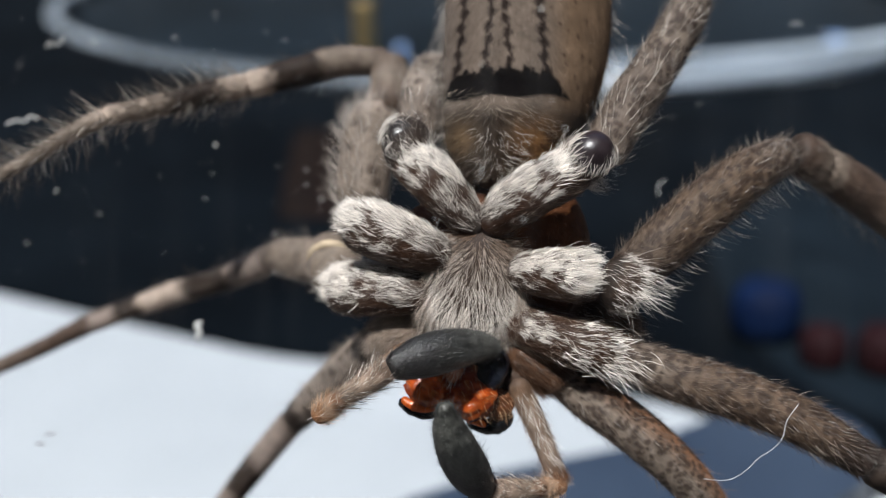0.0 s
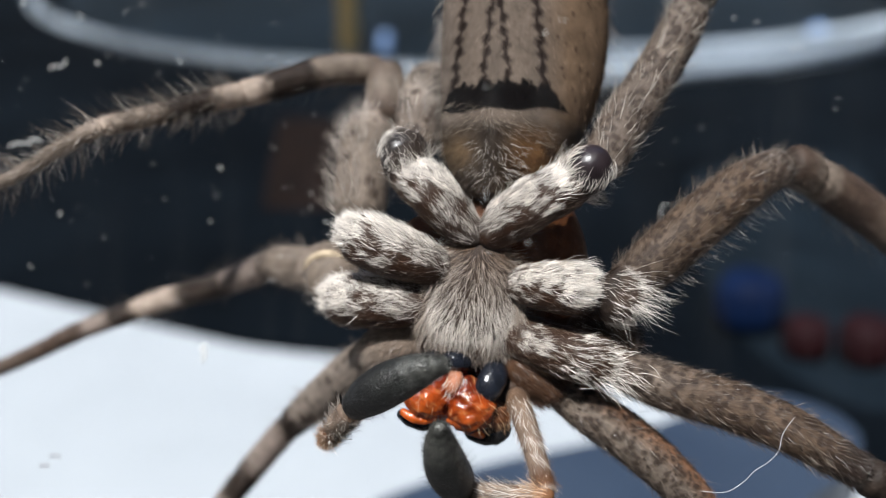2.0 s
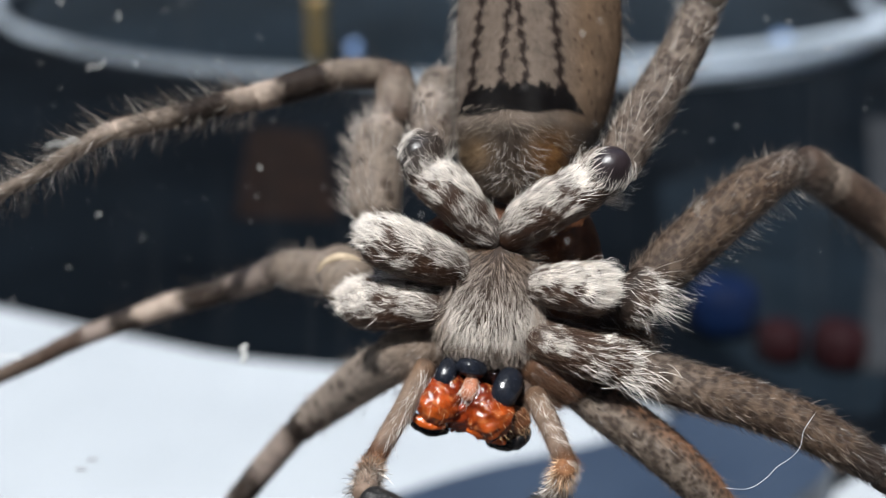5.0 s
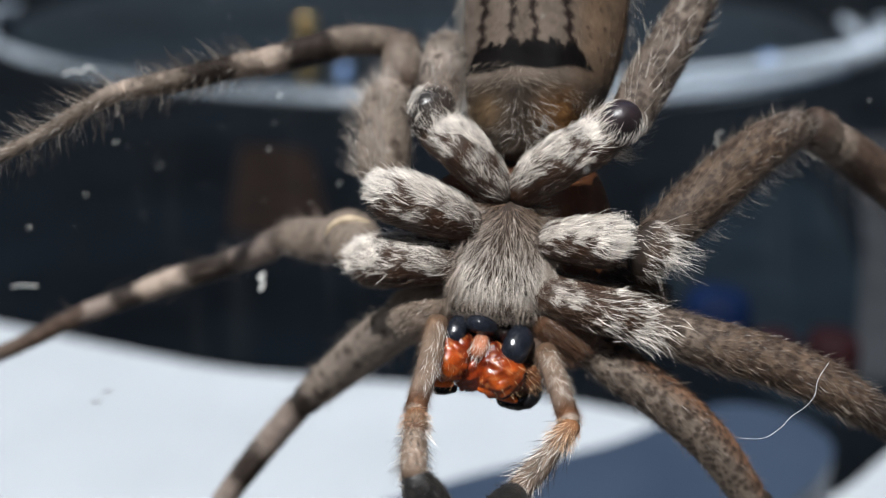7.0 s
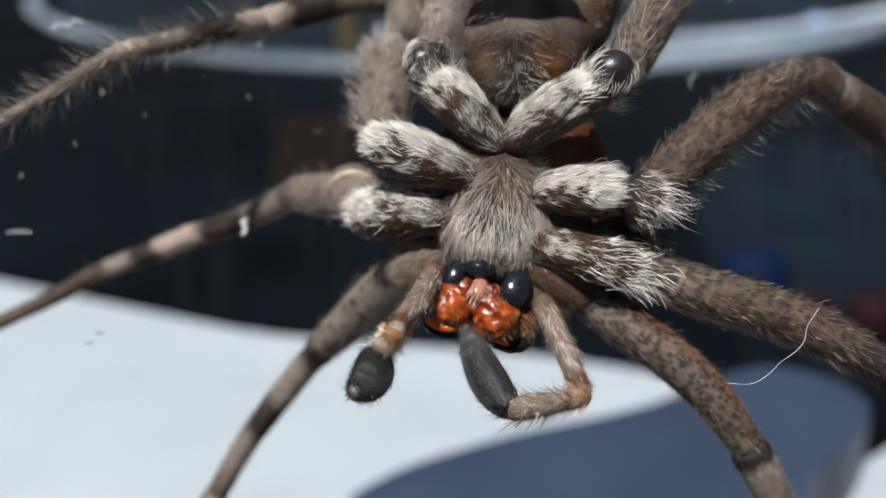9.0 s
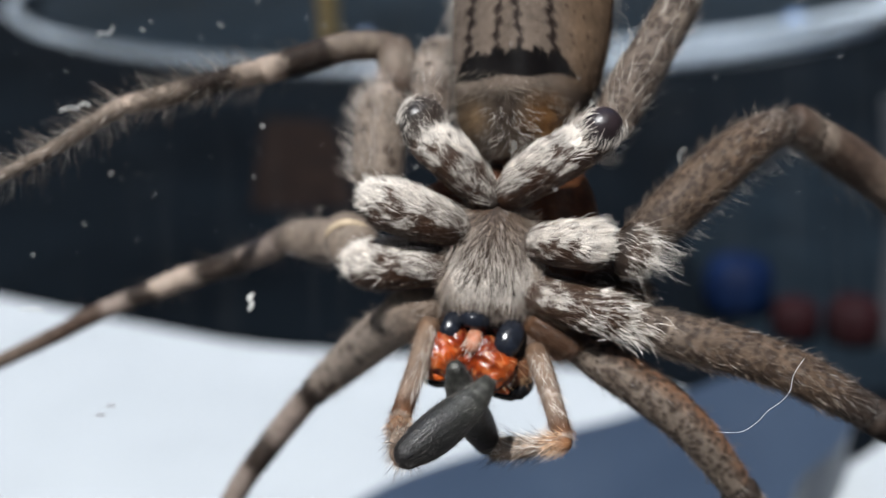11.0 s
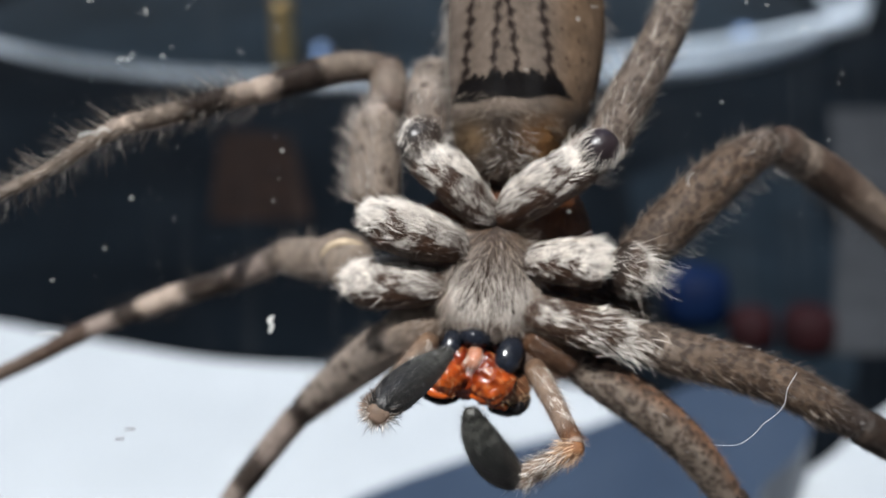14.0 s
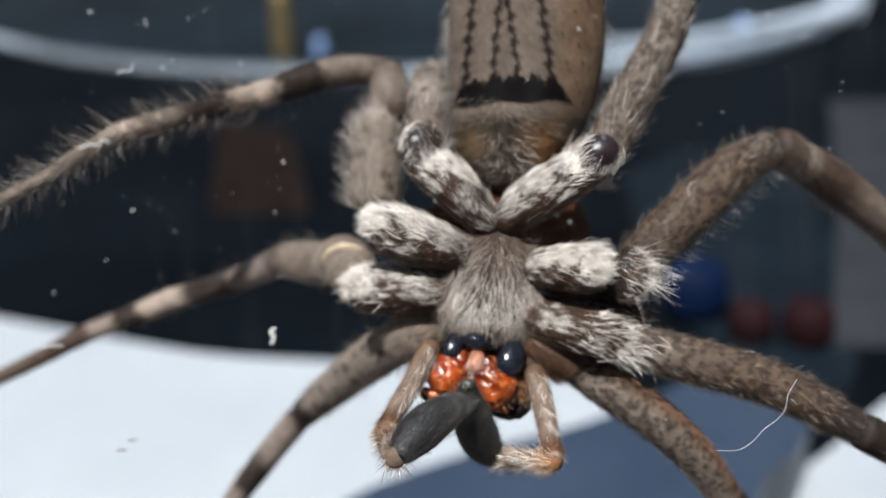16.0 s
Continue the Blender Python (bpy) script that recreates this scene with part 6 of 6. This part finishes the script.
    walk(palps["R", "femur"], [
        (0, pose(0.0018, -0.0047, 0.0006, 0.0, 2.3, -66.6)), (0.2, pose(0.0018, -0.0047, 0.0006, 0.1, -29.4, -63.5)), (0.4, pose(0.0018, -0.0047, 0.0006, 1.2, -14.9, -65.8)),
        (0.6, pose(0.0018, -0.0047, 0.0006, 1.4, -15.0, -67.2)), (0.8, pose(0.0018, -0.0047, 0.0006, 1.2, -9.7, -67.0)), (1, pose(0.0018, -0.0047, 0.0006, 1.1, -3.8, -67.5)),
        (1.2, pose(0.0018, -0.0047, 0.0006, 0.4, -3.8, -56.6)), (1.3, pose(0.0018, -0.0047, 0.0006, 0.5, -30.4, -58.7)), (1.4, pose(0.0018, -0.0047, 0.0006, 2.0, -47.8, -61.8)),
        (1.5, pose(0.0018, -0.0047, 0.0006, -1.4, -54.0, -57.2)), (1.6, pose(0.0018, -0.0047, 0.0006, 3.0, -55.2, -62.8)), (1.8, pose(0.0018, -0.0047, 0.0006, 10.0, -40.5, -72.2)),
        (2, pose(0.0018, -0.0047, 0.0006, 10.1, -41.4, -73.7)), (2.07, pose(0.0018, -0.0047, 0.0006, 5.0, -42.9, -66.7)), (2.13, pose(0.0018, -0.0047, 0.0006, 0.4, -40.5, -60.1)),
        (2.2, pose(0.0018, -0.0047, 0.0006, -3.2, -33.8, -54.0)), (2.4, pose(0.0018, -0.0047, 0.0006, -2.6, -16.2, -54.7)), (2.6, pose(0.0018, -0.0047, 0.0006, -2.1, -26.8, -55.9)),
        (2.67, pose(0.0018, -0.0047, 0.0006, -1.9, -39.1, -56.0)), (2.73, pose(0.0018, -0.0047, 0.0006, -1.7, -47.2, -56.2)), (2.8, pose(0.0018, -0.0047, 0.0006, -1.4, -52.1, -56.4)),
        (3, pose(0.0018, -0.0047, 0.0006, 9.8, -48.8, -71.7)), (3.2, pose(0.0018, -0.0047, 0.0006, 4.4, -54.1, -65.0)), (3.5, pose(0.0018, -0.0047, 0.0006, 8.0, -52.0, -70.1)),
        (3.7, pose(0.0018, -0.0047, 0.0006, -2.9, -54.0, -56.2)), (5.8, pose(0.0018, -0.0047, 0.0006, 20.2, -63.3, -85.8)), (6, pose(0.0018, -0.0047, 0.0006, -7.6, -73.8, -54.8)),
        (6.3, pose(0.0018, -0.0047, 0.0006, 27.1, -70.6, -92.2)), (6.6, pose(0.0018, -0.0047, 0.0006, 12.6, -68.3, -77.5)), (6.9, pose(0.0018, -0.0047, 0.0006, 19.0, -59.9, -85.5)),
        (7, pose(0.0018, -0.0047, 0.0006, 16.1, -58.5, -83.3)), (7.2, pose(0.0018, -0.0047, 0.0006, 22.7, -52.9, -93.1)), (7.5, pose(0.0018, -0.0047, 0.0006, 13.8, -46.2, -83.3)),
        (7.6, pose(0.0018, -0.0047, 0.0006, 12.2, -51.6, -82.4)), (7.7, pose(0.0018, -0.0047, 0.0006, 10.6, -53.8, -81.4)), (7.8, pose(0.0018, -0.0047, 0.0006, 9.0, -53.1, -80.3)),
        (8, pose(0.0018, -0.0047, 0.0006, 11.3, -32.8, -83.8)), (8.3, pose(0.0018, -0.0047, 0.0006, -5.2, -46.0, -53.7)), (8.5, pose(0.0018, -0.0047, 0.0006, 4.5, -27.7, -67.6)),
        (8.6, pose(0.0018, -0.0047, 0.0006, 1.0, -42.4, -60.1)), (8.9, pose(0.0018, -0.0047, 0.0006, -10.9, -59.9, -42.1)), (9, pose(0.0018, -0.0047, 0.0006, 12.6, -34.9, -69.4)),
        (9.2, pose(0.0018, -0.0047, 0.0006, 12.4, -47.4, -70.4)), (10.25, pose(0.0018, -0.0047, 0.0006, 14.2, -47.3, -74.4)), (11.3, pose(0.0018, -0.0047, 0.0006, 15.4, -40.3, -78.0)),
        (11.5, pose(0.0018, -0.0047, 0.0006, 13.2, -43.5, -76.3)), (11.6, pose(0.0018, -0.0047, 0.0006, 10.8, -33.4, -74.3)), (11.7, pose(0.0018, -0.0047, 0.0006, 9.4, -14.6, -72.8)),
        (12, pose(0.0018, -0.0047, 0.0006, 3.7, 13.9, -51.8)), (12.3, pose(0.0018, -0.0047, 0.0006, 3.4, 32.7, -52.2)), (12.5, pose(0.0018, -0.0047, 0.0006, 0.1, 19.4, -58.3)),
        (12.7, pose(0.0018, -0.0047, 0.0006, -3.7, 14.5, -71.3)), (12.9, pose(0.0018, -0.0047, 0.0006, -4.9, -5.7, -77.2)), (13.1, pose(0.0018, -0.0047, 0.0006, -5.0, -15.7, -70.6)),
        (13.3, pose(0.0018, -0.0047, 0.0006, -7.8, 13.8, -59.6)), (13.37, pose(0.0018, -0.0047, 0.0006, -8.5, -18.7, -61.4)), (13.43, pose(0.0018, -0.0047, 0.0006, -8.2, -52.5, -64.8)),
        (13.5, pose(0.0018, -0.0047, 0.0006, -0.7, -74.6, -74.1)), (13.7, pose(0.0018, -0.0047, 0.0006, -12.6, -60.3, -61.3)), (13.9, pose(0.0018, -0.0047, 0.0006, -6.3, -46.6, -68.2)),
        (14, pose(0.0018, -0.0047, 0.0006, -4.6, -48.2, -70.0)), (14.2, pose(0.0018, -0.0047, 0.0006, -16.0, -57.5, -53.5)), (14.27, pose(0.0018, -0.0047, 0.0006, -14.7, -47.7, -53.8)),
        (14.33, pose(0.0018, -0.0047, 0.0006, -13.5, -34.5, -54.0)), (14.4, pose(0.0018, -0.0047, 0.0006, -12.5, -16.9, -54.1)), (14.5, pose(0.0018, -0.0047, 0.0006, -10.0, -16.4, -58.7)),
        (14.55, pose(0.0018, -0.0047, 0.0006, -8.4, -19.9, -61.0)), (14.6, pose(0.0018, -0.0047, 0.0006, -6.8, -14.2, -63.3)), (14.7, pose(0.0018, -0.0047, 0.0006, -5.7, 0.1, -65.7)),
        (14.75, pose(0.0018, -0.0047, 0.0006, -6.1, -34.7, -64.0)), (14.8, pose(0.0018, -0.0047, 0.0006, -8.4, -60.1, -60.5)), (14.9, pose(0.0018, -0.0047, 0.0006, -4.5, -58.5, -64.6)),
        (15, pose(0.0018, -0.0047, 0.0006, 13.1, -41.0, -86.2)), (15.1, pose(0.0018, -0.0047, 0.0006, 13.8, -46.3, -88.9)), (15.2, pose(0.0018, -0.0047, 0.0006, 16.1, -49.0, -93.9)),
        (15.3, pose(0.0018, -0.0047, 0.0006, 13.7, -44.9, -92.2)), (15.4, pose(0.0018, -0.0047, 0.0006, 11.7, -45.0, -90.9)), (15.5, pose(0.0018, -0.0047, 0.0006, 9.7, -40.7, -89.4)),
        (15.6, pose(0.0018, -0.0047, 0.0006, 11.5, -43.1, -93.7)), (15.7, pose(0.0018, -0.0047, 0.0006, 9.8, -42.6, -92.4)), (15.8, pose(0.0018, -0.0047, 0.0006, 8.5, -46.7, -91.6)),
        (16, pose(0.0018, -0.0047, 0.0006, 4.5, -45.2, -86.6)),
    ])
    walk(palps["R", "tibia"], [
        (0, pose(0.0041, -0.0100, 0.0004, -0.0, -29.7, 176.8)), (0.2, pose(0.0041, -0.0092, 0.0035, -8.2, 21.3, -170.6)), (0.4, pose(0.0041, -0.0098, 0.0021, -13.1, -15.4, 177.3)),
        (0.6, pose(0.0040, -0.0099, 0.0021, -11.3, -15.2, 175.6)), (0.8, pose(0.0041, -0.0100, 0.0016, -9.8, -11.4, 174.3)), (1, pose(0.0041, -0.0101, 0.0010, -8.3, -23.5, 170.7)),
        (1.2, pose(0.0050, -0.0095, 0.0010, -8.1, -57.1, 168.3)), (1.3, pose(0.0044, -0.0090, 0.0036, -30.7, -17.3, -165.3)), (1.4, pose(0.0037, -0.0081, 0.0049, -42.1, 44.6, -145.4)),
        (1.5, pose(0.0037, -0.0076, 0.0053, -30.1, 46.6, -132.4)), (1.6, pose(0.0033, -0.0077, 0.0054, -43.8, 34.2, -160.9)), (1.8, pose(0.0032, -0.0089, 0.0044, -46.3, 35.9, -173.3)),
        (2, pose(0.0031, -0.0089, 0.0045, -41.6, 29.4, -172.0)), (2.07, pose(0.0035, -0.0086, 0.0046, -42.7, -5.1, -175.9)), (2.13, pose(0.0040, -0.0085, 0.0044, -41.9, -39.1, 178.8)),
        (2.2, pose(0.0047, -0.0086, 0.0039, -35.5, -58.3, 171.2)), (2.4, pose(0.0050, -0.0093, 0.0023, -25.3, -58.7, 161.2)), (2.6, pose(0.0047, -0.0090, 0.0033, -25.4, -56.2, 163.3)),
        (2.67, pose(0.0044, -0.0084, 0.0043, -38.2, -38.3, -176.7)), (2.73, pose(0.0040, -0.0080, 0.0049, -48.6, 14.1, -156.0)), (2.8, pose(0.0038, -0.0077, 0.0052, -41.1, 51.7, -139.0)),
        (3, pose(0.0030, -0.0083, 0.0050, -55.1, 36.4, -167.5)), (3.2, pose(0.0033, -0.0078, 0.0053, -45.5, 39.6, -158.6)), (3.5, pose(0.0030, -0.0081, 0.0052, -46.3, 36.3, -167.0)),
        (3.7, pose(0.0037, -0.0075, 0.0053, -35.4, 41.8, -155.0)), (5.8, pose(0.0020, -0.0073, 0.0058, 16.1, 51.6, -86.1)), (6, pose(0.0028, -0.0060, 0.0062, -2.3, 42.5, -109.4)),
        (6.3, pose(0.0018, -0.0066, 0.0061, 11.3, 37.6, -87.5)), (6.6, pose(0.0023, -0.0068, 0.0060, 0.3, 42.1, -105.0)), (6.9, pose(0.0021, -0.0076, 0.0057, -10.3, 29.2, -122.5)),
        (7, pose(0.0022, -0.0077, 0.0056, -10.1, 23.1, -124.2)), (7.2, pose(0.0016, -0.0082, 0.0053, 2.3, 47.5, -94.5)), (7.5, pose(0.0023, -0.0087, 0.0048, -14.9, 31.4, -119.5)),
        (7.6, pose(0.0023, -0.0083, 0.0052, -16.6, 5.7, -124.1)), (7.7, pose(0.0023, -0.0081, 0.0053, -15.9, -15.3, -128.5)), (7.8, pose(0.0024, -0.0081, 0.0053, -13.5, -26.8, -132.8)),
        (8, pose(0.0024, -0.0096, 0.0038, -6.5, -29.7, -146.2)), (8.3, pose(0.0042, -0.0080, 0.0048, -12.7, -39.2, -131.2)), (8.5, pose(0.0038, -0.0095, 0.0033, 6.4, -39.9, -161.6)),
        (8.6, pose(0.0040, -0.0084, 0.0046, -8.9, -18.0, -137.1)), (8.9, pose(0.0040, -0.0067, 0.0057, -7.0, -24.6, -140.9)), (9, pose(0.0035, -0.0092, 0.0040, 7.6, -33.1, -176.9)),
        (9.2, pose(0.0032, -0.0084, 0.0049, 1.7, -31.7, -166.6)), (10.25, pose(0.0029, -0.0085, 0.0049, 1.7, -2.3, -166.5)), (11.3, pose(0.0028, -0.0090, 0.0044, 2.1, 43.1, -166.4)),
        (11.5, pose(0.0028, -0.0088, 0.0046, -2.7, 40.2, -173.8)), (11.6, pose(0.0031, -0.0094, 0.0038, -11.5, -0.0, 174.1)), (11.7, pose(0.0035, -0.0101, 0.0021, -10.9, -25.1, 163.9)),
        (12, pose(0.0053, -0.0091, -0.0007, -21.8, -43.3, -167.0)), (12.3, pose(0.0048, -0.0086, -0.0025, -32.3, -53.4, -148.9)), (12.5, pose(0.0047, -0.0094, -0.0013, -14.0, -43.8, -169.9)),
        (12.7, pose(0.0036, -0.0100, -0.0008, -4.2, -36.7, 176.7)), (12.9, pose(0.0031, -0.0103, 0.0012, -0.6, -27.7, 170.8)), (13.1, pose(0.0037, -0.0100, 0.0022, -3.1, -32.7, 177.0)),
        (13.3, pose(0.0047, -0.0096, -0.0007, -9.7, -70.7, -174.0)), (13.37, pose(0.0045, -0.0095, 0.0025, -31.8, -50.8, -148.9)), (13.43, pose(0.0033, -0.0079, 0.0053, -49.2, 7.7, -133.4)),
        (13.5, pose(0.0023, -0.0062, 0.0062, -47.5, 48.1, -124.2)), (13.7, pose(0.0032, -0.0072, 0.0057, -13.5, 55.9, -84.6)), (13.9, pose(0.0033, -0.0084, 0.0049, -52.0, 39.3, -145.3)),
        (14, pose(0.0032, -0.0083, 0.0050, -44.4, 39.8, -139.7)), (14.2, pose(0.0037, -0.0072, 0.0055, -27.5, 48.7, -119.1)), (14.27, pose(0.0041, -0.0079, 0.0049, -46.6, 28.1, -158.0)),
        (14.33, pose(0.0046, -0.0086, 0.0039, -38.8, -23.5, 145.9)), (14.4, pose(0.0051, -0.0092, 0.0023, -24.7, -32.3, 123.0)), (14.5, pose(0.0047, -0.0095, 0.0023, -28.6, 11.5, 123.8)),
        (14.55, pose(0.0045, -0.0095, 0.0026, -33.4, -34.4, 134.1)), (14.6, pose(0.0044, -0.0097, 0.0021, -52.6, -64.7, 158.4)), (14.7, pose(0.0042, -0.0100, 0.0006, -67.8, -49.0, -177.5)),
        (14.75, pose(0.0039, -0.0090, 0.0040, -70.8, -15.3, -155.3)), (14.8, pose(0.0033, -0.0072, 0.0057, -62.5, 37.1, -137.2)), (14.9, pose(0.0031, -0.0074, 0.0056, -59.6, 33.1, -141.2)),
        (15, pose(0.0021, -0.0091, 0.0045, -66.7, 58.7, -151.4)), (15.1, pose(0.0019, -0.0087, 0.0048, -74.1, 53.7, -165.7)), (15.2, pose(0.0016, -0.0085, 0.0050, -74.8, 54.3, -171.5)),
        (15.3, pose(0.0017, -0.0088, 0.0047, -73.9, 50.6, -176.0)), (15.4, pose(0.0018, -0.0088, 0.0047, -75.6, 55.4, 177.1)), (15.5, pose(0.0019, -0.0091, 0.0044, -76.0, 55.6, 171.9)),
        (15.6, pose(0.0016, -0.0089, 0.0046, -62.4, 55.0, -176.1)), (15.7, pose(0.0017, -0.0090, 0.0046, -59.7, 50.9, -177.7)), (15.8, pose(0.0017, -0.0087, 0.0049, -52.1, 50.9, -172.5)),
        (16, pose(0.0021, -0.0088, 0.0048, -48.7, 51.2, -172.5)),
    ])
    walk(palps["R", "bulb"], [
        (0, pose(0.0002, -0.0098, 0.0026, -0.0, -31.4, 116.7)), (0.2, pose(-0.0000, -0.0099, 0.0019, 1.6, -35.6, 113.2)), (0.4, pose(-0.0002, -0.0096, 0.0033, 1.6, -38.3, 113.1)),
        (0.6, pose(-0.0003, -0.0095, 0.0033, 2.8, -39.2, 110.7)), (0.8, pose(-0.0003, -0.0095, 0.0025, 1.1, -39.8, 113.2)), (1, pose(-0.0000, -0.0094, 0.0028, -3.5, -46.3, 120.7)),
        (1.2, pose(0.0026, -0.0090, 0.0048, -8.0, -43.4, 128.0)), (1.3, pose(0.0003, -0.0101, 0.0049, -0.7, -46.8, 117.5)), (1.4, pose(0.0010, -0.0100, 0.0018, 6.3, -42.6, 107.2)),
        (1.5, pose(0.0016, -0.0099, 0.0021, -0.0, -41.4, 116.4)), (1.6, pose(-0.0002, -0.0089, 0.0029, 0.5, -41.2, 115.6)), (1.8, pose(-0.0004, -0.0093, 0.0018, 0.7, -45.4, 115.1)),
        (2, pose(-0.0008, -0.0094, 0.0023, 3.4, -44.4, 110.9)), (2.07, pose(-0.0010, -0.0089, 0.0050, 1.4, -21.9, 113.8)), (2.13, pose(0.0005, -0.0085, 0.0073, -0.7, 37.2, 118.6)),
        (2.2, pose(0.0023, -0.0082, 0.0077, 6.0, 73.2, 128.2)), (2.4, pose(0.0028, -0.0085, 0.0061, 6.3, 57.9, 128.7)), (2.6, pose(0.0023, -0.0083, 0.0070, 8.3, 56.7, 131.7)),
        (2.67, pose(0.0008, -0.0086, 0.0071, 8.8, 21.7, 131.6)), (2.73, pose(0.0000, -0.0098, 0.0038, 10.5, -22.9, 131.5)), (2.8, pose(0.0017, -0.0095, 0.0017, 10.4, -45.1, 131.4)),
        (3, pose(-0.0005, -0.0091, 0.0023, 21.4, -45.3, 112.7)), (3.2, pose(0.0000, -0.0091, 0.0025, 11.7, -47.0, 124.7)), (3.5, pose(-0.0005, -0.0089, 0.0026, 18.0, -50.2, 114.1)),
        (3.7, pose(0.0007, -0.0090, 0.0023, 5.5, -45.6, 129.5)), (5.8, pose(0.0022, -0.0101, 0.0023, -44.2, -60.5, -157.8)), (6, pose(0.0017, -0.0092, 0.0032, -36.2, -60.3, -164.5)),
        (6.3, pose(0.0019, -0.0102, 0.0034, -34.8, -61.7, -163.9)), (6.6, pose(0.0014, -0.0100, 0.0030, -39.5, -59.5, -155.9)), (6.9, pose(-0.0000, -0.0109, 0.0035, -28.7, -62.1, -166.3)),
        (7, pose(-0.0001, -0.0111, 0.0038, -28.1, -62.0, -165.3)), (7.2, pose(0.0014, -0.0112, 0.0020, -7.4, -49.6, 172.1)), (7.5, pose(0.0004, -0.0120, 0.0025, -8.7, -50.2, 174.7)),
        (7.6, pose(-0.0002, -0.0120, 0.0047, -17.1, -29.0, -173.0)), (7.7, pose(-0.0004, -0.0115, 0.0065, -32.9, 30.4, -155.4)), (7.8, pose(-0.0003, -0.0111, 0.0073, -21.0, 64.6, -133.5)),
        (8, pose(-0.0009, -0.0117, 0.0060, -51.1, 43.1, -174.0)), (8.3, pose(0.0019, -0.0106, 0.0077, -27.0, 55.4, -145.7)), (8.5, pose(0.0005, -0.0105, 0.0062, -68.1, 48.2, 149.2)),
        (8.6, pose(0.0008, -0.0113, 0.0059, -30.1, 57.1, -169.7)), (8.9, pose(0.0008, -0.0092, 0.0075, -67.1, 58.6, 139.6)), (9, pose(-0.0003, -0.0094, 0.0064, -77.1, 51.5, 121.4)),
        (9.2, pose(-0.0006, -0.0093, 0.0073, -74.1, 60.4, 121.0)), (10.25, pose(-0.0015, -0.0095, 0.0051, -74.7, 2.4, 116.8)), (11.3, pose(-0.0004, -0.0098, 0.0013, -71.8, -40.8, 114.1)),
        (11.5, pose(-0.0006, -0.0092, 0.0017, -65.8, -49.3, 111.5)), (11.6, pose(-0.0013, -0.0089, 0.0038, -60.3, -45.9, 109.9)), (11.7, pose(-0.0004, -0.0089, 0.0040, -55.1, -35.9, 108.6)),
        (12, pose(0.0021, -0.0099, 0.0023, -62.4, -34.3, 133.6)), (12.3, pose(0.0025, -0.0099, 0.0011, -61.2, -43.1, 138.5)), (12.5, pose(0.0015, -0.0099, 0.0018, -49.7, -34.2, 127.1)),
        (12.7, pose(0.0000, -0.0098, 0.0019, -40.3, -37.8, 117.6)), (12.9, pose(-0.0008, -0.0097, 0.0033, -35.3, -40.6, 114.6)), (13.1, pose(-0.0001, -0.0098, 0.0046, -34.6, -28.4, 118.6)),
        (13.3, pose(0.0032, -0.0097, 0.0035, -40.1, -29.6, 142.2)), (13.37, pose(0.0020, -0.0110, 0.0060, -35.3, -41.2, 138.4)), (13.43, pose(0.0003, -0.0111, 0.0046, -29.8, -48.8, 133.5)),
        (13.5, pose(0.0006, -0.0087, 0.0029, -23.3, -53.1, 127.2)), (13.7, pose(0.0035, -0.0097, 0.0020, -50.6, -49.3, 169.8)), (13.9, pose(0.0005, -0.0104, 0.0020, -8.9, -34.3, 121.1)),
        (14, pose(0.0005, -0.0106, 0.0021, -9.7, -31.9, 124.4)), (14.2, pose(0.0022, -0.0098, 0.0022, -14.2, -33.3, 135.9)), (14.27, pose(0.0005, -0.0093, 0.0028, -11.5, -38.4, 132.9)),
        (14.33, pose(0.0012, -0.0063, 0.0057, -8.7, -39.7, 129.9)), (14.4, pose(0.0030, -0.0060, 0.0047, -6.1, -37.4, 126.7)), (14.5, pose(0.0023, -0.0058, 0.0014, -8.1, -40.0, 131.3)),
        (14.55, pose(0.0019, -0.0068, 0.0052, -4.5, -37.6, 126.4)), (14.6, pose(0.0026, -0.0090, 0.0061, -1.8, -27.4, 122.2)), (14.7, pose(0.0013, -0.0101, 0.0040, -2.7, -37.1, 124.6)),
        (14.75, pose(-0.0000, -0.0108, 0.0051, -2.8, -41.6, 125.2)), (14.8, pose(0.0006, -0.0097, 0.0030, -2.9, -39.1, 125.8)), (14.9, pose(0.0002, -0.0098, 0.0031, -0.1, -35.7, 121.4)),
        (15, pose(0.0001, -0.0102, 0.0006, 4.5, -20.1, 112.9)), (15.1, pose(-0.0007, -0.0094, 0.0012, 6.1, -35.2, 107.1)), (15.2, pose(-0.0010, -0.0089, 0.0014, 6.0, -42.3, 106.3)),
        (15.3, pose(-0.0012, -0.0090, 0.0013, 5.8, -40.6, 105.8)), (15.4, pose(-0.0008, -0.0087, 0.0010, 3.9, -44.5, 108.2)), (15.5, pose(-0.0006, -0.0087, 0.0007, 4.1, -41.5, 107.3)),
        (15.6, pose(-0.0010, -0.0091, 0.0009, 5.4, -35.2, 104.6)), (15.7, pose(-0.0012, -0.0091, 0.0011, 8.2, -34.2, 98.2)), (15.8, pose(-0.0011, -0.0091, 0.0014, 5.8, -33.7, 101.4)),
        (16, pose(-0.0007, -0.0092, 0.0013, 0.1, -36.4, 111.5)),
    ])


motions()
